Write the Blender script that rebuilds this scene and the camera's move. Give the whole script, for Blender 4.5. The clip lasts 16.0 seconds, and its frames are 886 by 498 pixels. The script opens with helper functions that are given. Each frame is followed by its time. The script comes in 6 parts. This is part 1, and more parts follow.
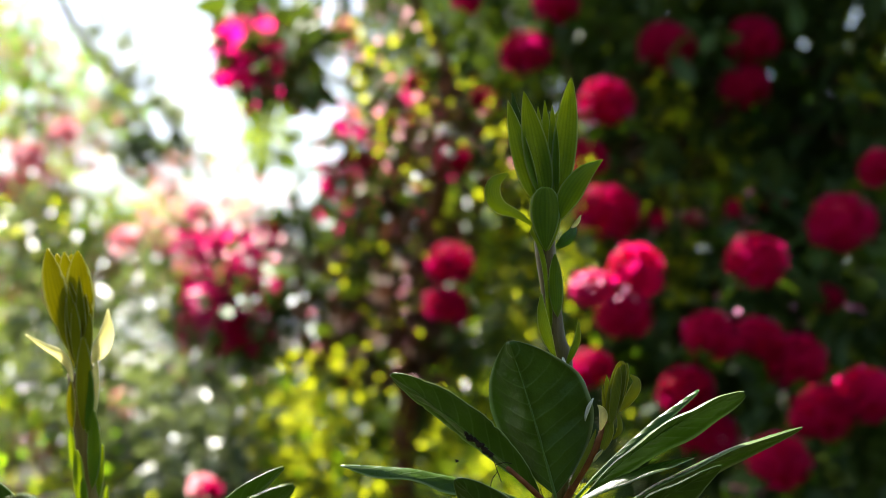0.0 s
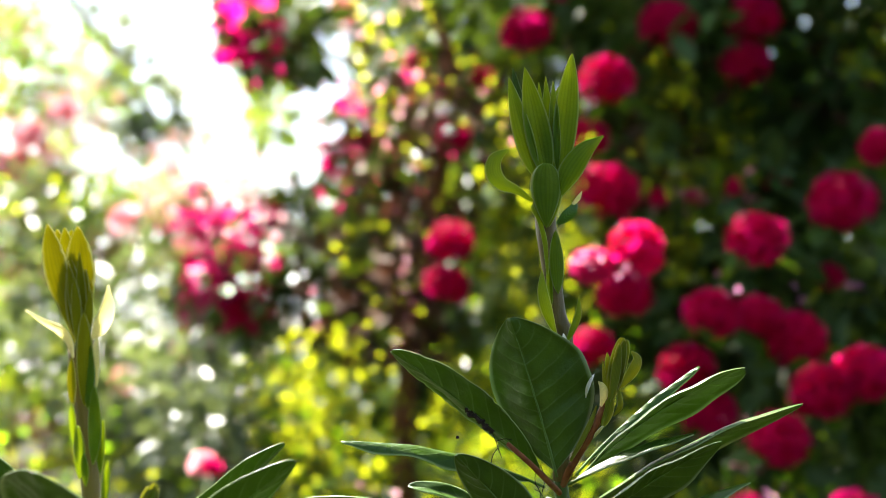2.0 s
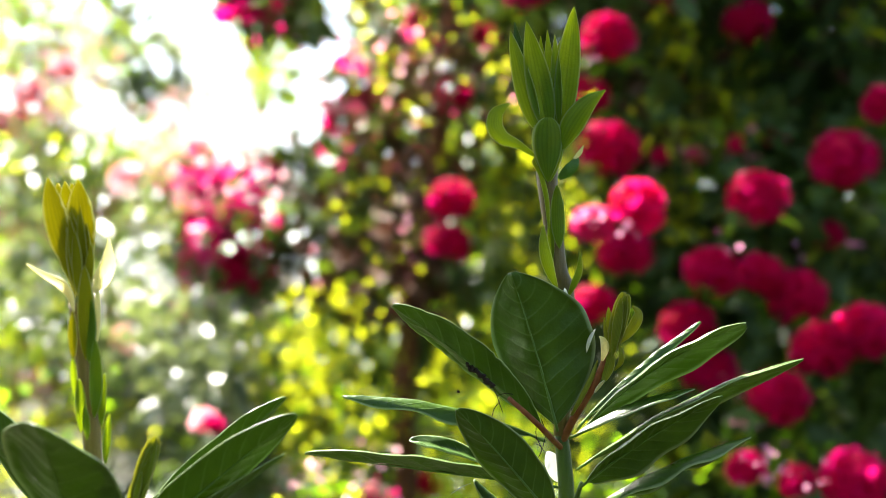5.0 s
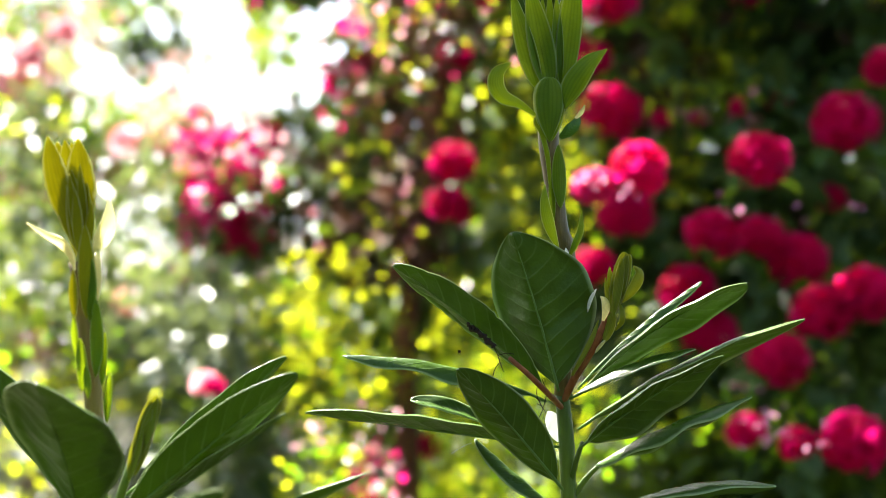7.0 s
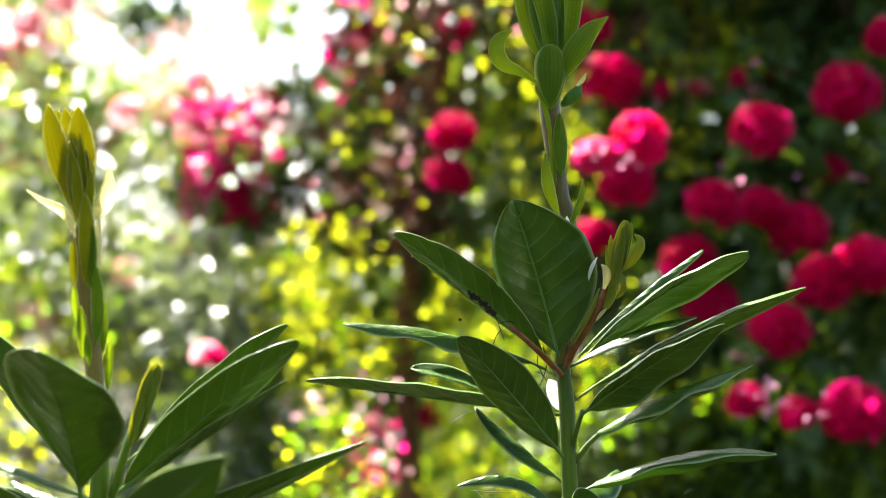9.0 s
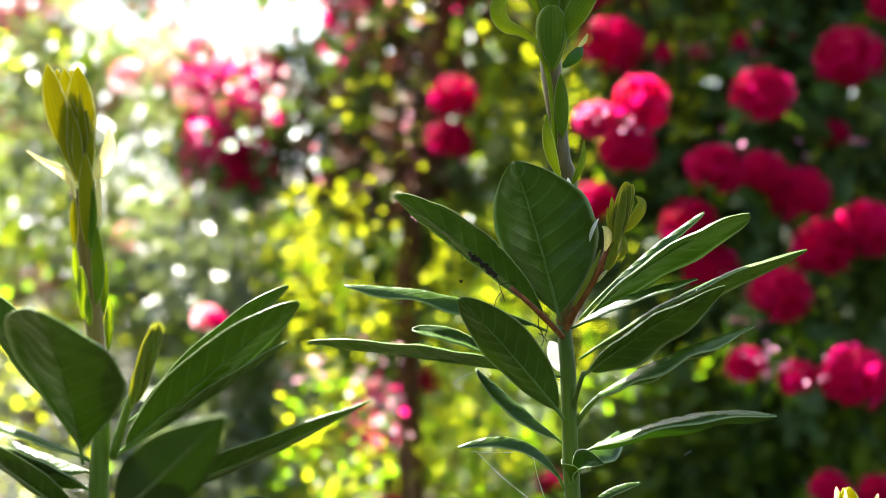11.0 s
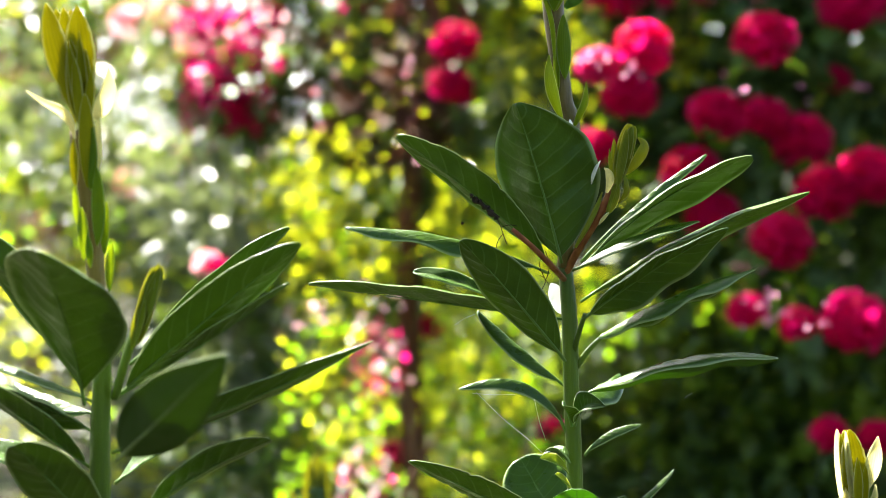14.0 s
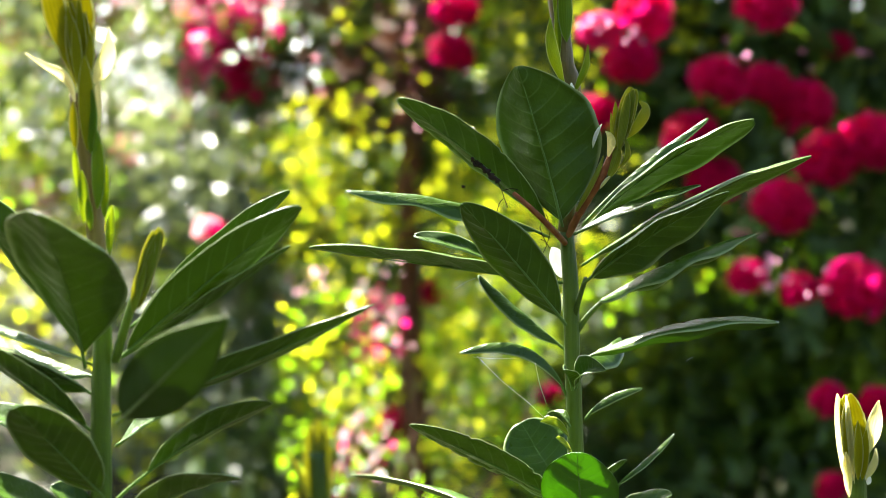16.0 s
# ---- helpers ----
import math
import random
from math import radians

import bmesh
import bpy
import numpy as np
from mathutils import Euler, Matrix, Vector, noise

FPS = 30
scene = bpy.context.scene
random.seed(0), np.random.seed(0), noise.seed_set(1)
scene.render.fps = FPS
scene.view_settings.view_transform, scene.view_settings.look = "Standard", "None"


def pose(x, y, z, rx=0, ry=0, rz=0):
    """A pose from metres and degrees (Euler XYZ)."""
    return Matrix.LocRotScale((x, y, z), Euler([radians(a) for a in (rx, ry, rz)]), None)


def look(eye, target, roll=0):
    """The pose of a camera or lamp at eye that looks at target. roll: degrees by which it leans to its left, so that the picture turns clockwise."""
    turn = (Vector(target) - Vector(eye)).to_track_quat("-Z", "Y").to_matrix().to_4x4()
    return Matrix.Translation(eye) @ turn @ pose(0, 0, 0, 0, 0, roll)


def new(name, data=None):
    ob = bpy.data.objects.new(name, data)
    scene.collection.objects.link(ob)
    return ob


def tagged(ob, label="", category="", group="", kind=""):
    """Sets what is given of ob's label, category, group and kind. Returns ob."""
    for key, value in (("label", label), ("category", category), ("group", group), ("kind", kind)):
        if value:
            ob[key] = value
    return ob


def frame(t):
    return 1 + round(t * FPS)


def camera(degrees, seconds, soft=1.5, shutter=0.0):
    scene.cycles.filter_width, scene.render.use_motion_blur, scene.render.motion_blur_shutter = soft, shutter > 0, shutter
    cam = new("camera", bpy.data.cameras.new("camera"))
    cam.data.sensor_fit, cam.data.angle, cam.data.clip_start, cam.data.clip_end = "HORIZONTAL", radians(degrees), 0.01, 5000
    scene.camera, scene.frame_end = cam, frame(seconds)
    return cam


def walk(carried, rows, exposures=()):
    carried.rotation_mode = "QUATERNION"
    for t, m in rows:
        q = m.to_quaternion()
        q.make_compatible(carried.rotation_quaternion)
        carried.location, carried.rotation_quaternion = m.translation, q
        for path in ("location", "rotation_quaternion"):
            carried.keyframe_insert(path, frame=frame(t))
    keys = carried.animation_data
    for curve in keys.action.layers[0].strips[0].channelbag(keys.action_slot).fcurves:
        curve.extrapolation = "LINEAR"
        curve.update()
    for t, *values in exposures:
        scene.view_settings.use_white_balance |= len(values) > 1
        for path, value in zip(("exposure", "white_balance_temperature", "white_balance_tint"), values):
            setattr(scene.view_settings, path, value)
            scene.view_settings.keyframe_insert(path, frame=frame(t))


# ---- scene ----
# ---------------------------------------------------------------- camera
cam = camera(30.0, 16.0, soft=0.5)
cam.data.dof.use_dof = True
cam.data.dof.focus_distance = 1.08
cam.data.dof.aperture_fstop = 5.6
ROWS = [
    (0.0, 0.00000, -0.00000, 1.10000, 4.5000, 0.0000, -0.0000),
    (0.5, -0.00003, 0.00022, 1.09966, 4.3462, -0.0047, 0.0025),
    (1.0, -0.00006, 0.00046, 1.09930, 4.1806, -0.0098, 0.0053),
    (1.5, -0.00010, 0.00076, 1.09884, 3.9713, -0.0162, 0.0088),
    (2.0, -0.00013, 0.00105, 1.09840, 3.7703, -0.0224, 0.0121),
    (2.5, -0.00018, 0.00142, 1.09785, 3.5143, -0.0303, 0.0163),
    (3.0, -0.00022, 0.00170, 1.09742, 3.3205, -0.0362, 0.0195),
    (3.5, -0.00026, 0.00204, 1.09691, 3.0843, -0.0435, 0.0234),
    (4.0, -0.00030, 0.00233, 1.09646, 2.8806, -0.0497, 0.0268),
    (6.5, -0.00056, 0.00443, 1.09328, 1.4268, -0.0944, 0.0509),
    (7.0, -0.00062, 0.00487, 1.09261, 1.1176, -0.1039, 0.0560),
    (7.5, -0.00068, 0.00536, 1.09187, 0.7827, -0.1141, 0.0616),
    (8.0, -0.00072, 0.00569, 1.09137, 0.5535, -0.1212, 0.0654),
    (8.5, -0.00077, 0.00601, 1.09088, 0.3290, -0.1281, 0.0691),
    (9.0, -0.00080, 0.00630, 1.09044, 0.1277, -0.1342, 0.0724),
    (11.5, -0.00108, 0.00846, 1.08717, -1.3708, -0.1803, 0.0972),
    (12.0, -0.00113, 0.00887, 1.08654, -1.6561, -0.1890, 0.1020),
    (12.5, -0.00119, 0.00936, 1.08580, -1.9947, -0.1994, 0.1076),
    (13.0, -0.00125, 0.00980, 1.08513, -2.3036, -0.2089, 0.1127),
    (13.5, -0.00131, 0.01025, 1.08445, -2.6133, -0.2184, 0.1178),
    (14.0, -0.00135, 0.01062, 1.08388, -2.8731, -0.2264, 0.1221),
    (14.5, -0.00141, 0.01108, 1.08319, -3.1902, -0.2361, 0.1274),
    (15.0, -0.00146, 0.01146, 1.08261, -3.4528, -0.2442, 0.1317),
    (15.5, -0.00152, 0.01190, 1.08194, -3.7607, -0.2536, 0.1368),
    (16.0, -0.00156, 0.01225, 1.08141, -4.0047, -0.2611, 0.1409),
]
walk(cam, [(t, pose(x, y, z, 90 + pitch, roll, yaw)) for t, x, y, z, pitch, roll, yaw in ROWS],
     exposures=[(0.0, 2.56), (1.0, 2.8), (2.0, 3.13), (3.0, 3.27), (4.0, 3.33), (6.5, 3.36), (16.0, 3.38)])

# ---------------------------------------------------------------- daylight
SUN_EL, SUN_AZ = 54.0, -30.0   # the sun stands behind the plants, high to the west of the view
world = bpy.data.worlds.new("sky")
scene.world = world
world.use_nodes = True
wn, wl = world.node_tree.nodes, world.node_tree.links
sky = wn.new("ShaderNodeTexSky")
sky.sky_type, sky.sun_disc = "NISHITA", False
sky.sun_elevation, sky.sun_rotation = radians(SUN_EL), radians(SUN_AZ)
sky.air_density, sky.dust_density, sky.ozone_density = 0.8, 3.0, 1.0
wl.new(sky.outputs[0], wn["Background"].inputs[0])
wn["Background"].inputs[1].default_value = 0.062
sun = new("sun", bpy.data.lights.new("sun", "SUN"))
sun.data.energy, sun.data.angle, sun.data.color = 5.0, radians(0.6), (1.0, 0.95, 0.84)
to_sun = Vector((math.sin(radians(SUN_AZ)) * math.cos(radians(SUN_EL)), math.cos(radians(SUN_AZ)) * math.cos(radians(SUN_EL)), math.sin(radians(SUN_EL))))
sun.matrix_world = look(to_sun * 20, (0, 0, 0))


# ---------------------------------------------------------------- materials
class Mat:
    """A node material under construction."""

    def __init__(self, name):
        self.m = bpy.data.materials.new(name)
        self.m.use_nodes = True
        self.t = self.m.node_tree
        self.bsdf = self.t.nodes["Principled BSDF"]
        self.out = self.t.nodes["Material Output"]

    def n(self, kind, **values):
        node = self.t.nodes.new("ShaderNode" + kind)
        for k, v in values.items():
            node.inputs[k].default_value = v
        return node

    def link(self, a, b):
        self.t.links.new(a, b)

    def noise(self, scale, detail=3.0, rough=0.6):
        c = self.n("TexCoord")
        x = self.n("TexNoise", Scale=scale, Detail=detail, Roughness=rough)
        self.link(c.outputs["Object"], x.inputs["Vector"])
        return x.outputs["Fac"]

    def ramp(self, fac, stops):
        r = self.t.nodes.new("ShaderNodeValToRGB")
        while len(r.color_ramp.elements) < len(stops):
            r.color_ramp.elements.new(0.5)
        for e, (p, c) in zip(r.color_ramp.elements, stops):
            e.position, e.color = p, (*c, 1)
        self.link(fac, r.inputs[0])
        return r.outputs[0]

    def mix(self, fac, a, b, blend="MIX"):
        x = self.t.nodes.new("ShaderNodeMix")
        x.data_type, x.blend_type = "RGBA", blend
        for v, s in ((fac, 0), (a, 6), (b, 7)):
            if hasattr(v, "is_output"):
                self.link(v, x.inputs[s])
            elif s == 0:
                x.inputs[s].default_value = v
            else:
                x.inputs[s].default_value = (*v, 1)
        return x.outputs[2]

    def math(self, op, a, b=0.0):
        x = self.t.nodes.new("ShaderNodeMath")
        x.operation = op
        for i, v in enumerate((a, b)):
            if hasattr(v, "is_output"):
                self.link(v, x.inputs[i])
            else:
                x.inputs[i].default_value = v
        return x.outputs[0]

    def bump(self, height, strength, distance=0.001):
        b = self.n("Bump", Strength=strength, Distance=distance)
        self.link(height, b.inputs["Height"])
        self.link(b.outputs[0], self.bsdf.inputs["Normal"])
        return b.outputs[0]

    def thin(self, colour, share, normal=None):
        """Lets light through: mixes a translucent share into the surface."""
        tr = self.n("BsdfTranslucent")
        if hasattr(colour, "is_output"):
            self.link(colour, tr.inputs[0])
        else:
            tr.inputs[0].default_value = (*colour, 1)
        if normal is not None:
            self.link(normal, tr.inputs["Normal"])
        mx = self.n("MixShader", Fac=share)
        self.link(self.bsdf.outputs[0], mx.inputs[1])
        self.link(tr.outputs[0], mx.inputs[2])
        self.link(mx.outputs[0], self.out.inputs[0])


def blade_material(name, dark, light, vein, through_colour, share, rough, veins=1.0, spec=0.5, blotch=(0.10, 0.09, 0.03), margin=None, stripes=0.0, membrane=None, fibres=0.5):
    """A broad leaf's skin: mottled green, a pale net of side veins that follow the blade's own coordinates, a little dirt."""
    m = Mat(name)
    uv = m.t.nodes.new("ShaderNodeUVMap")
    sep = m.n("SeparateXYZ")
    m.link(uv.outputs[0], sep.inputs[0])
    along, across = sep.outputs[0], m.math("ABSOLUTE", sep.outputs[1])
    wob = m.math("MULTIPLY", m.math("SUBTRACT", m.noise(70.0, 1.0), 0.5), 0.03)
    ph = m.math("FRACT", m.math("MULTIPLY", m.math("ADD", m.math("SUBTRACT", along, m.math("MULTIPLY", m.math("POWER", across, 1.25), 0.16)), wob), 10.0))
    tri = m.math("SUBTRACT", 0.5, m.math("ABSOLUTE", m.math("SUBTRACT", ph, 0.5)))
    line = m.math("SUBTRACT", 1.0, m.math("MINIMUM", m.math("MULTIPLY", tri, 11.0), 1.0))
    fade = m.math("SUBTRACT", 1.0, m.math("MULTIPLY", across, 0.8))
    line = m.math("MULTIPLY", m.math("MULTIPLY", line, fade), veins)
    rib = m.math("SUBTRACT", 1.0, m.math("MINIMUM", m.math("MULTIPLY", across, 30.0), 1.0))
    net = m.math("MAXIMUM", line, rib)
    base = m.ramp(m.noise(38.0, 5.0), [(0.28, dark), (0.72, light)])
    base = m.mix(m.math("MULTIPLY", net, 0.48), base, vein)
    # pale edge of bracts; on leaves the backlit rim highlight put into the colour
    if margin:
        begin = 0.82 if membrane or stripes else 0.91
        edge = m.math("MULTIPLY", m.math("MAXIMUM", m.math("SUBTRACT", across, begin), 0.0), 0.9 / (1 - begin))
        base = m.mix(edge, base, margin)
    if stripes:
        ridge = m.math("MULTIPLY", m.math("ADD", m.math("SINE", m.math("MULTIPLY", m.math("ADD", across, wob), 34.0)), 1.0), 0.5)
        base = m.mix(m.math("MULTIPLY", ridge, stripes), base, dark)
    dirt = m.ramp(m.noise(210.0, 2.0), [(0.70, (0, 0, 0)), (0.78, (1, 1, 1))])
    base = m.mix(m.math("MULTIPLY", dirt, 0.35), base, blotch)
    m.link(base, m.bsdf.inputs["Base Color"])
    rr = m.math("ADD", m.math("MULTIPLY", m.noise(90.0, 4.0), 0.25), rough - 0.12)
    m.link(rr, m.bsdf.inputs["Roughness"])
    m.bsdf.inputs["Specular IOR Level"].default_value = spec
    puff = m.math("ADD", m.math("MULTIPLY", net, -0.18), m.math("MULTIPLY", m.noise(300.0, 3.0), 0.5))
    quilt = m.math("MULTIPLY", m.math("MULTIPLY", m.math("SINE", m.math("MULTIPLY", ph, math.pi)), fade), 0.22 * veins)
    puff = m.math("ADD", puff, m.math("ADD", quilt, m.math("MULTIPLY", m.noise(45.0, 2.0), 0.6)))
    nb = m.bump(puff, 0.6, 0.0014)
    tc = m.mix(m.math("MULTIPLY", net, 0.5), through_colour, tuple(min(1, c * 0.55) for c in through_colour))
    # leaf rim light, painted as a brighter edge in the see-through colour
    if margin and not membrane:
        tc = m.mix(m.math("MINIMUM", m.math("MULTIPLY", m.math("MAXIMUM", m.math("SUBTRACT", across, 0.92), 0.0), 14.0), 1.0), tc, (0.80, 0.88, 0.42))
    # thin bract edge whitened: sun-blown rim put into the see-through colour
    if membrane:
        rim = m.math("MULTIPLY", m.math("MAXIMUM", m.math("SUBTRACT", m.math("ADD", across, wob), 0.84), 0.0), 7.0)
        tc = m.mix(m.math("MINIMUM", rim, 1.0), tc, membrane)
        fibre = m.math("MULTIPLY", m.math("ADD", m.math("SINE", m.math("MULTIPLY", m.math("ADD", sep.outputs[1], m.math("MULTIPLY", wob, 4.0)), 21.0)), 1.0), 0.5)
        tc = m.mix(m.math("MULTIPLY", m.math("POWER", fibre, 2.0), fibres), tc, tuple(c * 0.5 for c in through_colour))
    m.thin(tc, share, nb)
    return m.m


leaf_top = blade_material("leaf_top", (0.018, 0.046, 0.003), (0.040, 0.088, 0.006), (0.11, 0.175, 0.05), (0.40, 0.62, 0.02), 0.06, 0.30, 0.7, 0.24, margin=(0.28, 0.36, 0.16))
leaf_under = blade_material("leaf_under", (0.024, 0.056, 0.003), (0.050, 0.098, 0.006), (0.13, 0.195, 0.05), (0.40, 0.62, 0.02), 0.06, 0.36, 1.0, 0.20, margin=(0.28, 0.36, 0.18))
leaf_young = blade_material("leaf_young", (0.030, 0.085, 0.010), (0.055, 0.125, 0.014), (0.12, 0.22, 0.04), (0.20, 0.42, 0.012), 0.36, 0.40, 1.0, 0.4)
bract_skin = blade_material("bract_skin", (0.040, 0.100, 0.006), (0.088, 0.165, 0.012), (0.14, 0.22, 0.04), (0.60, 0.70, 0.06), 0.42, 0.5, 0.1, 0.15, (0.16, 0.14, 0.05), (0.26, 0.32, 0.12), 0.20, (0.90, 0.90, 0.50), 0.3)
# bract_skin's lit copy: the yellow of full sun is put into the colours
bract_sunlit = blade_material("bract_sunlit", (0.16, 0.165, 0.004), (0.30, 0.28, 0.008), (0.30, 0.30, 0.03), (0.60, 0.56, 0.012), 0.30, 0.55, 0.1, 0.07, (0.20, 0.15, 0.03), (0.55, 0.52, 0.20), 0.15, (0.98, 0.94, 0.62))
# bracts blown white by the sun: that white is put into the colours
bract_pale = blade_material("bract_pale", (0.26, 0.29, 0.09), (0.44, 0.45, 0.20), (0.40, 0.42, 0.22), (0.98, 0.93, 0.55), 0.68, 0.5, 0.1, 0.25, (0.22, 0.18, 0.08), (0.55, 0.55, 0.40), 0.25, (0.98, 0.96, 0.85))
bract_dull = blade_material("bract_dull", (0.110, 0.145, 0.012), (0.210, 0.240, 0.024), (0.18, 0.22, 0.05), (0.56, 0.56, 0.05), 0.38, 0.5, 0.1, 0.15, (0.12, 0.09, 0.04), (0.32, 0.30, 0.12), 0.4, (0.92, 0.86, 0.40))
midrib_skin = blade_material("midrib_skin", (0.07, 0.13, 0.025), (0.11, 0.18, 0.04), (0.12, 0.2, 0.05), (0.2, 0.4, 0.03), 0.15, 0.5, 0.0, 0.3)


def plain(name, stops, scale, rough, bump=0.3, spec=0.5, share=0.0, lit=(0, 0, 0), fine=900.0):
    m = Mat(name)
    fac = m.noise(scale, 5.0)
    m.link(m.ramp(fac, stops), m.bsdf.inputs["Base Color"])
    m.link(m.math("ADD", m.math("MULTIPLY", m.noise(scale * 2.3, 3.0), 0.3), rough - 0.15), m.bsdf.inputs["Roughness"])
    m.bsdf.inputs["Specular IOR Level"].default_value = spec
    nb = m.bump(m.math("ADD", m.noise(fine, 3.0), fac), bump, 0.001)
    if share:
        m.thin(lit, share, nb)
    return m.m


def stem_material(name, dark, light, lit):
    """A fleshy stem: long pale and dark streaks, small scars, a little light let through."""
    m = Mat(name)
    c, mp = m.n("TexCoord"), m.n("Mapping")
    mp.inputs["Scale"].default_value = (1, 1, 0.06)
    m.link(c.outputs["Object"], mp.inputs["Vector"])
    streak = m.n("TexNoise", Scale=330.0, Detail=3.0, Roughness=0.6)
    m.link(mp.outputs[0], streak.inputs["Vector"])
    base = m.ramp(streak.outputs["Fac"], [(0.32, dark), (0.68, light)])
    base = m.mix(m.math("MULTIPLY", m.noise(40.0, 4.0), 0.7), base, dark)
    scars = m.ramp(m.noise(260.0, 2.0), [(0.70, (0, 0, 0)), (0.76, (1, 1, 1))])
    base = m.mix(m.math("MULTIPLY", scars, 0.5), base, (0.10, 0.06, 0.03))
    m.link(base, m.bsdf.inputs["Base Color"])
    m.bsdf.inputs["Roughness"].default_value = 0.42
    m.bsdf.inputs["Specular IOR Level"].default_value = 0.35
    nb = m.bump(m.math("ADD", streak.outputs["Fac"], m.math("MULTIPLY", m.noise(500.0, 3.0), 0.4)), 0.6, 0.0015)
    m.thin(lit, 0.14, nb)
    return m.m


stem_green = stem_material("stem_green", (0.024, 0.056, 0.005), (0.075, 0.122, 0.014), (0.40, 0.55, 0.06))
stem_red = stem_material("stem_red", (0.085, 0.070, 0.024), (0.200, 0.140, 0.060), (0.55, 0.45, 0.14))
twig_red = plain("twig_red", [(0.3, (0.10, 0.028, 0.010)), (0.55, (0.21, 0.075, 0.024)), (0.75, (0.26, 0.15, 0.05))], 160.0, 0.45, 0.5, 0.15, 0.15, (0.65, 0.25, 0.06))
dark_bark = plain("dark_bark", [(0.3, (0.075, 0.030, 0.014)), (0.7, (0.19, 0.080, 0.036))], 14.0, 0.85, 0.9, 0.15, fine=60.0)
bark = plain("bark", [(0.3, (0.075, 0.040, 0.022)), (0.7, (0.19, 0.105, 0.060))], 14.0, 0.85, 0.9, 0.2, fine=60.0)
dead_matter = plain("dead_matter", [(0.3, (0.012, 0.009, 0.006)), (0.7, (0.045, 0.028, 0.016))], 300.0, 0.8, 0.5, 0.2)
silk = plain("silk", [(0.3, (0.75, 0.75, 0.75)), (0.7, (0.85, 0.85, 0.85))], 50.0, 0.25, 0.0, 0.8)
scale_white = plain("scale_white", [(0.3, (0.70, 0.72, 0.62)), (0.7, (0.82, 0.82, 0.76))], 90.0, 0.3, 0.2, 0.6, 0.7, (0.97, 0.97, 0.93))
soil = plain("soil", [(0.25, (0.010, 0.008, 0.005)), (0.45, (0.020, 0.015, 0.009)), (0.6, (0.014, 0.022, 0.007)), (0.8, (0.028, 0.021, 0.012))], 9.0, 0.95, 1.0, 0.1, fine=40.0)


def foliage_material(name, dark, light, lit, share, rough=0.42, spec=0.5):
    """Leaves too small to tell their veins: each one has a tone of its own."""
    m = Mat(name)
    g = m.t.nodes.new("ShaderNodeNewGeometry")
    base = m.ramp(g.outputs["Random Per Island"], [(0.0, dark), (0.6, light), (1.0, tuple(c * 1.5 for c in light))])
    base = m.mix(m.math("MULTIPLY", m.noise(25.0, 3.0), 0.6), base, dark)
    m.link(base, m.bsdf.inputs["Base Color"])
    m.bsdf.inputs["Roughness"].default_value = rough
    m.bsdf.inputs["Specular IOR Level"].default_value = spec
    nb = m.bump(m.noise(120.0, 3.0), 0.15, 0.002)
    m.thin(m.ramp(g.outputs["Random Per Island"], [(0.0, tuple(c * 0.6 for c in lit)), (1.0, lit)]), share, nb)
    return m.m


leaf_dark = foliage_material("leaf_dark", (0.032, 0.060, 0.018), (0.068, 0.115, 0.030), (0.24, 0.36, 0.015), 0.12, 0.55, 0.22)
leaf_whorl = foliage_material("leaf_whorl", (0.012, 0.034, 0.006), (0.030, 0.068, 0.011), (0.20, 0.34, 0.015), 0.2, 0.6, 0.1)
leaf_mid = foliage_material("leaf_mid", (0.030, 0.070, 0.010), (0.060, 0.110, 0.016), (0.42, 0.58, 0.02), 0.40, 0.32, 0.45)
# yellower, brighter leaf tone: leaves in full sun, their light put into the colour
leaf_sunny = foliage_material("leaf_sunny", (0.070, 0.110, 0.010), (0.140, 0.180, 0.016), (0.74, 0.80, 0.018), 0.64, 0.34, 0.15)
leaf_lime = foliage_material("leaf_lime", (0.035, 0.085, 0.008), (0.070, 0.130, 0.010), (0.34, 0.64, 0.01), 0.55, 0.4, 0.12)
leaf_glint = foliage_material("leaf_glint", (0.014, 0.036, 0.010), (0.030, 0.064, 0.016), (0.26, 0.40, 0.015), 0.15, 0.24, 0.8)
# slate tint of shade and grey of haze put into the leaf colour
leaf_grey = foliage_material("leaf_grey", (0.040, 0.060, 0.036), (0.075, 0.100, 0.060), (0.30, 0.38, 0.10), 0.22, 0.4)
leaf_russet = foliage_material("leaf_russet", (0.050, 0.026, 0.018), (0.100, 0.055, 0.032), (0.16, 0.06, 0.03), 0.10, 0.6, 0.06)


def petal_material(name, deep, pale, lit, share):
    m = Mat(name)
    oi = m.t.nodes.new("ShaderNodeObjectInfo")
    base = m.ramp(m.noise(45.0, 4.0), [(0.3, deep), (0.7, pale)])
    base = m.mix(m.math("MULTIPLY", oi.outputs["Random"], 0.35), base, tuple(c * 0.6 for c in deep))
    m.link(base, m.bsdf.inputs["Base Color"])
    m.bsdf.inputs["Roughness"].default_value = 0.4
    m.bsdf.inputs["Specular IOR Level"].default_value = 0.03
    nb = m.bump(m.noise(260.0, 3.0), 0.3, 0.001)
    m.thin(lit, share, nb)
    return m.m


petal_crimson = petal_material("petal_crimson", (0.35, 0.001, 0.038), (0.46, 0.002, 0.070), (0.86, 0.008, 0.21), 0.58)
petal_magenta = petal_material("petal_magenta", (0.40, 0.006, 0.08), (0.54, 0.014, 0.13), (0.88, 0.04, 0.24), 0.45)
petal_pink = petal_material("petal_pink", (0.74, 0.30, 0.36), (0.84, 0.50, 0.54), (0.98, 0.55, 0.60), 0.6)
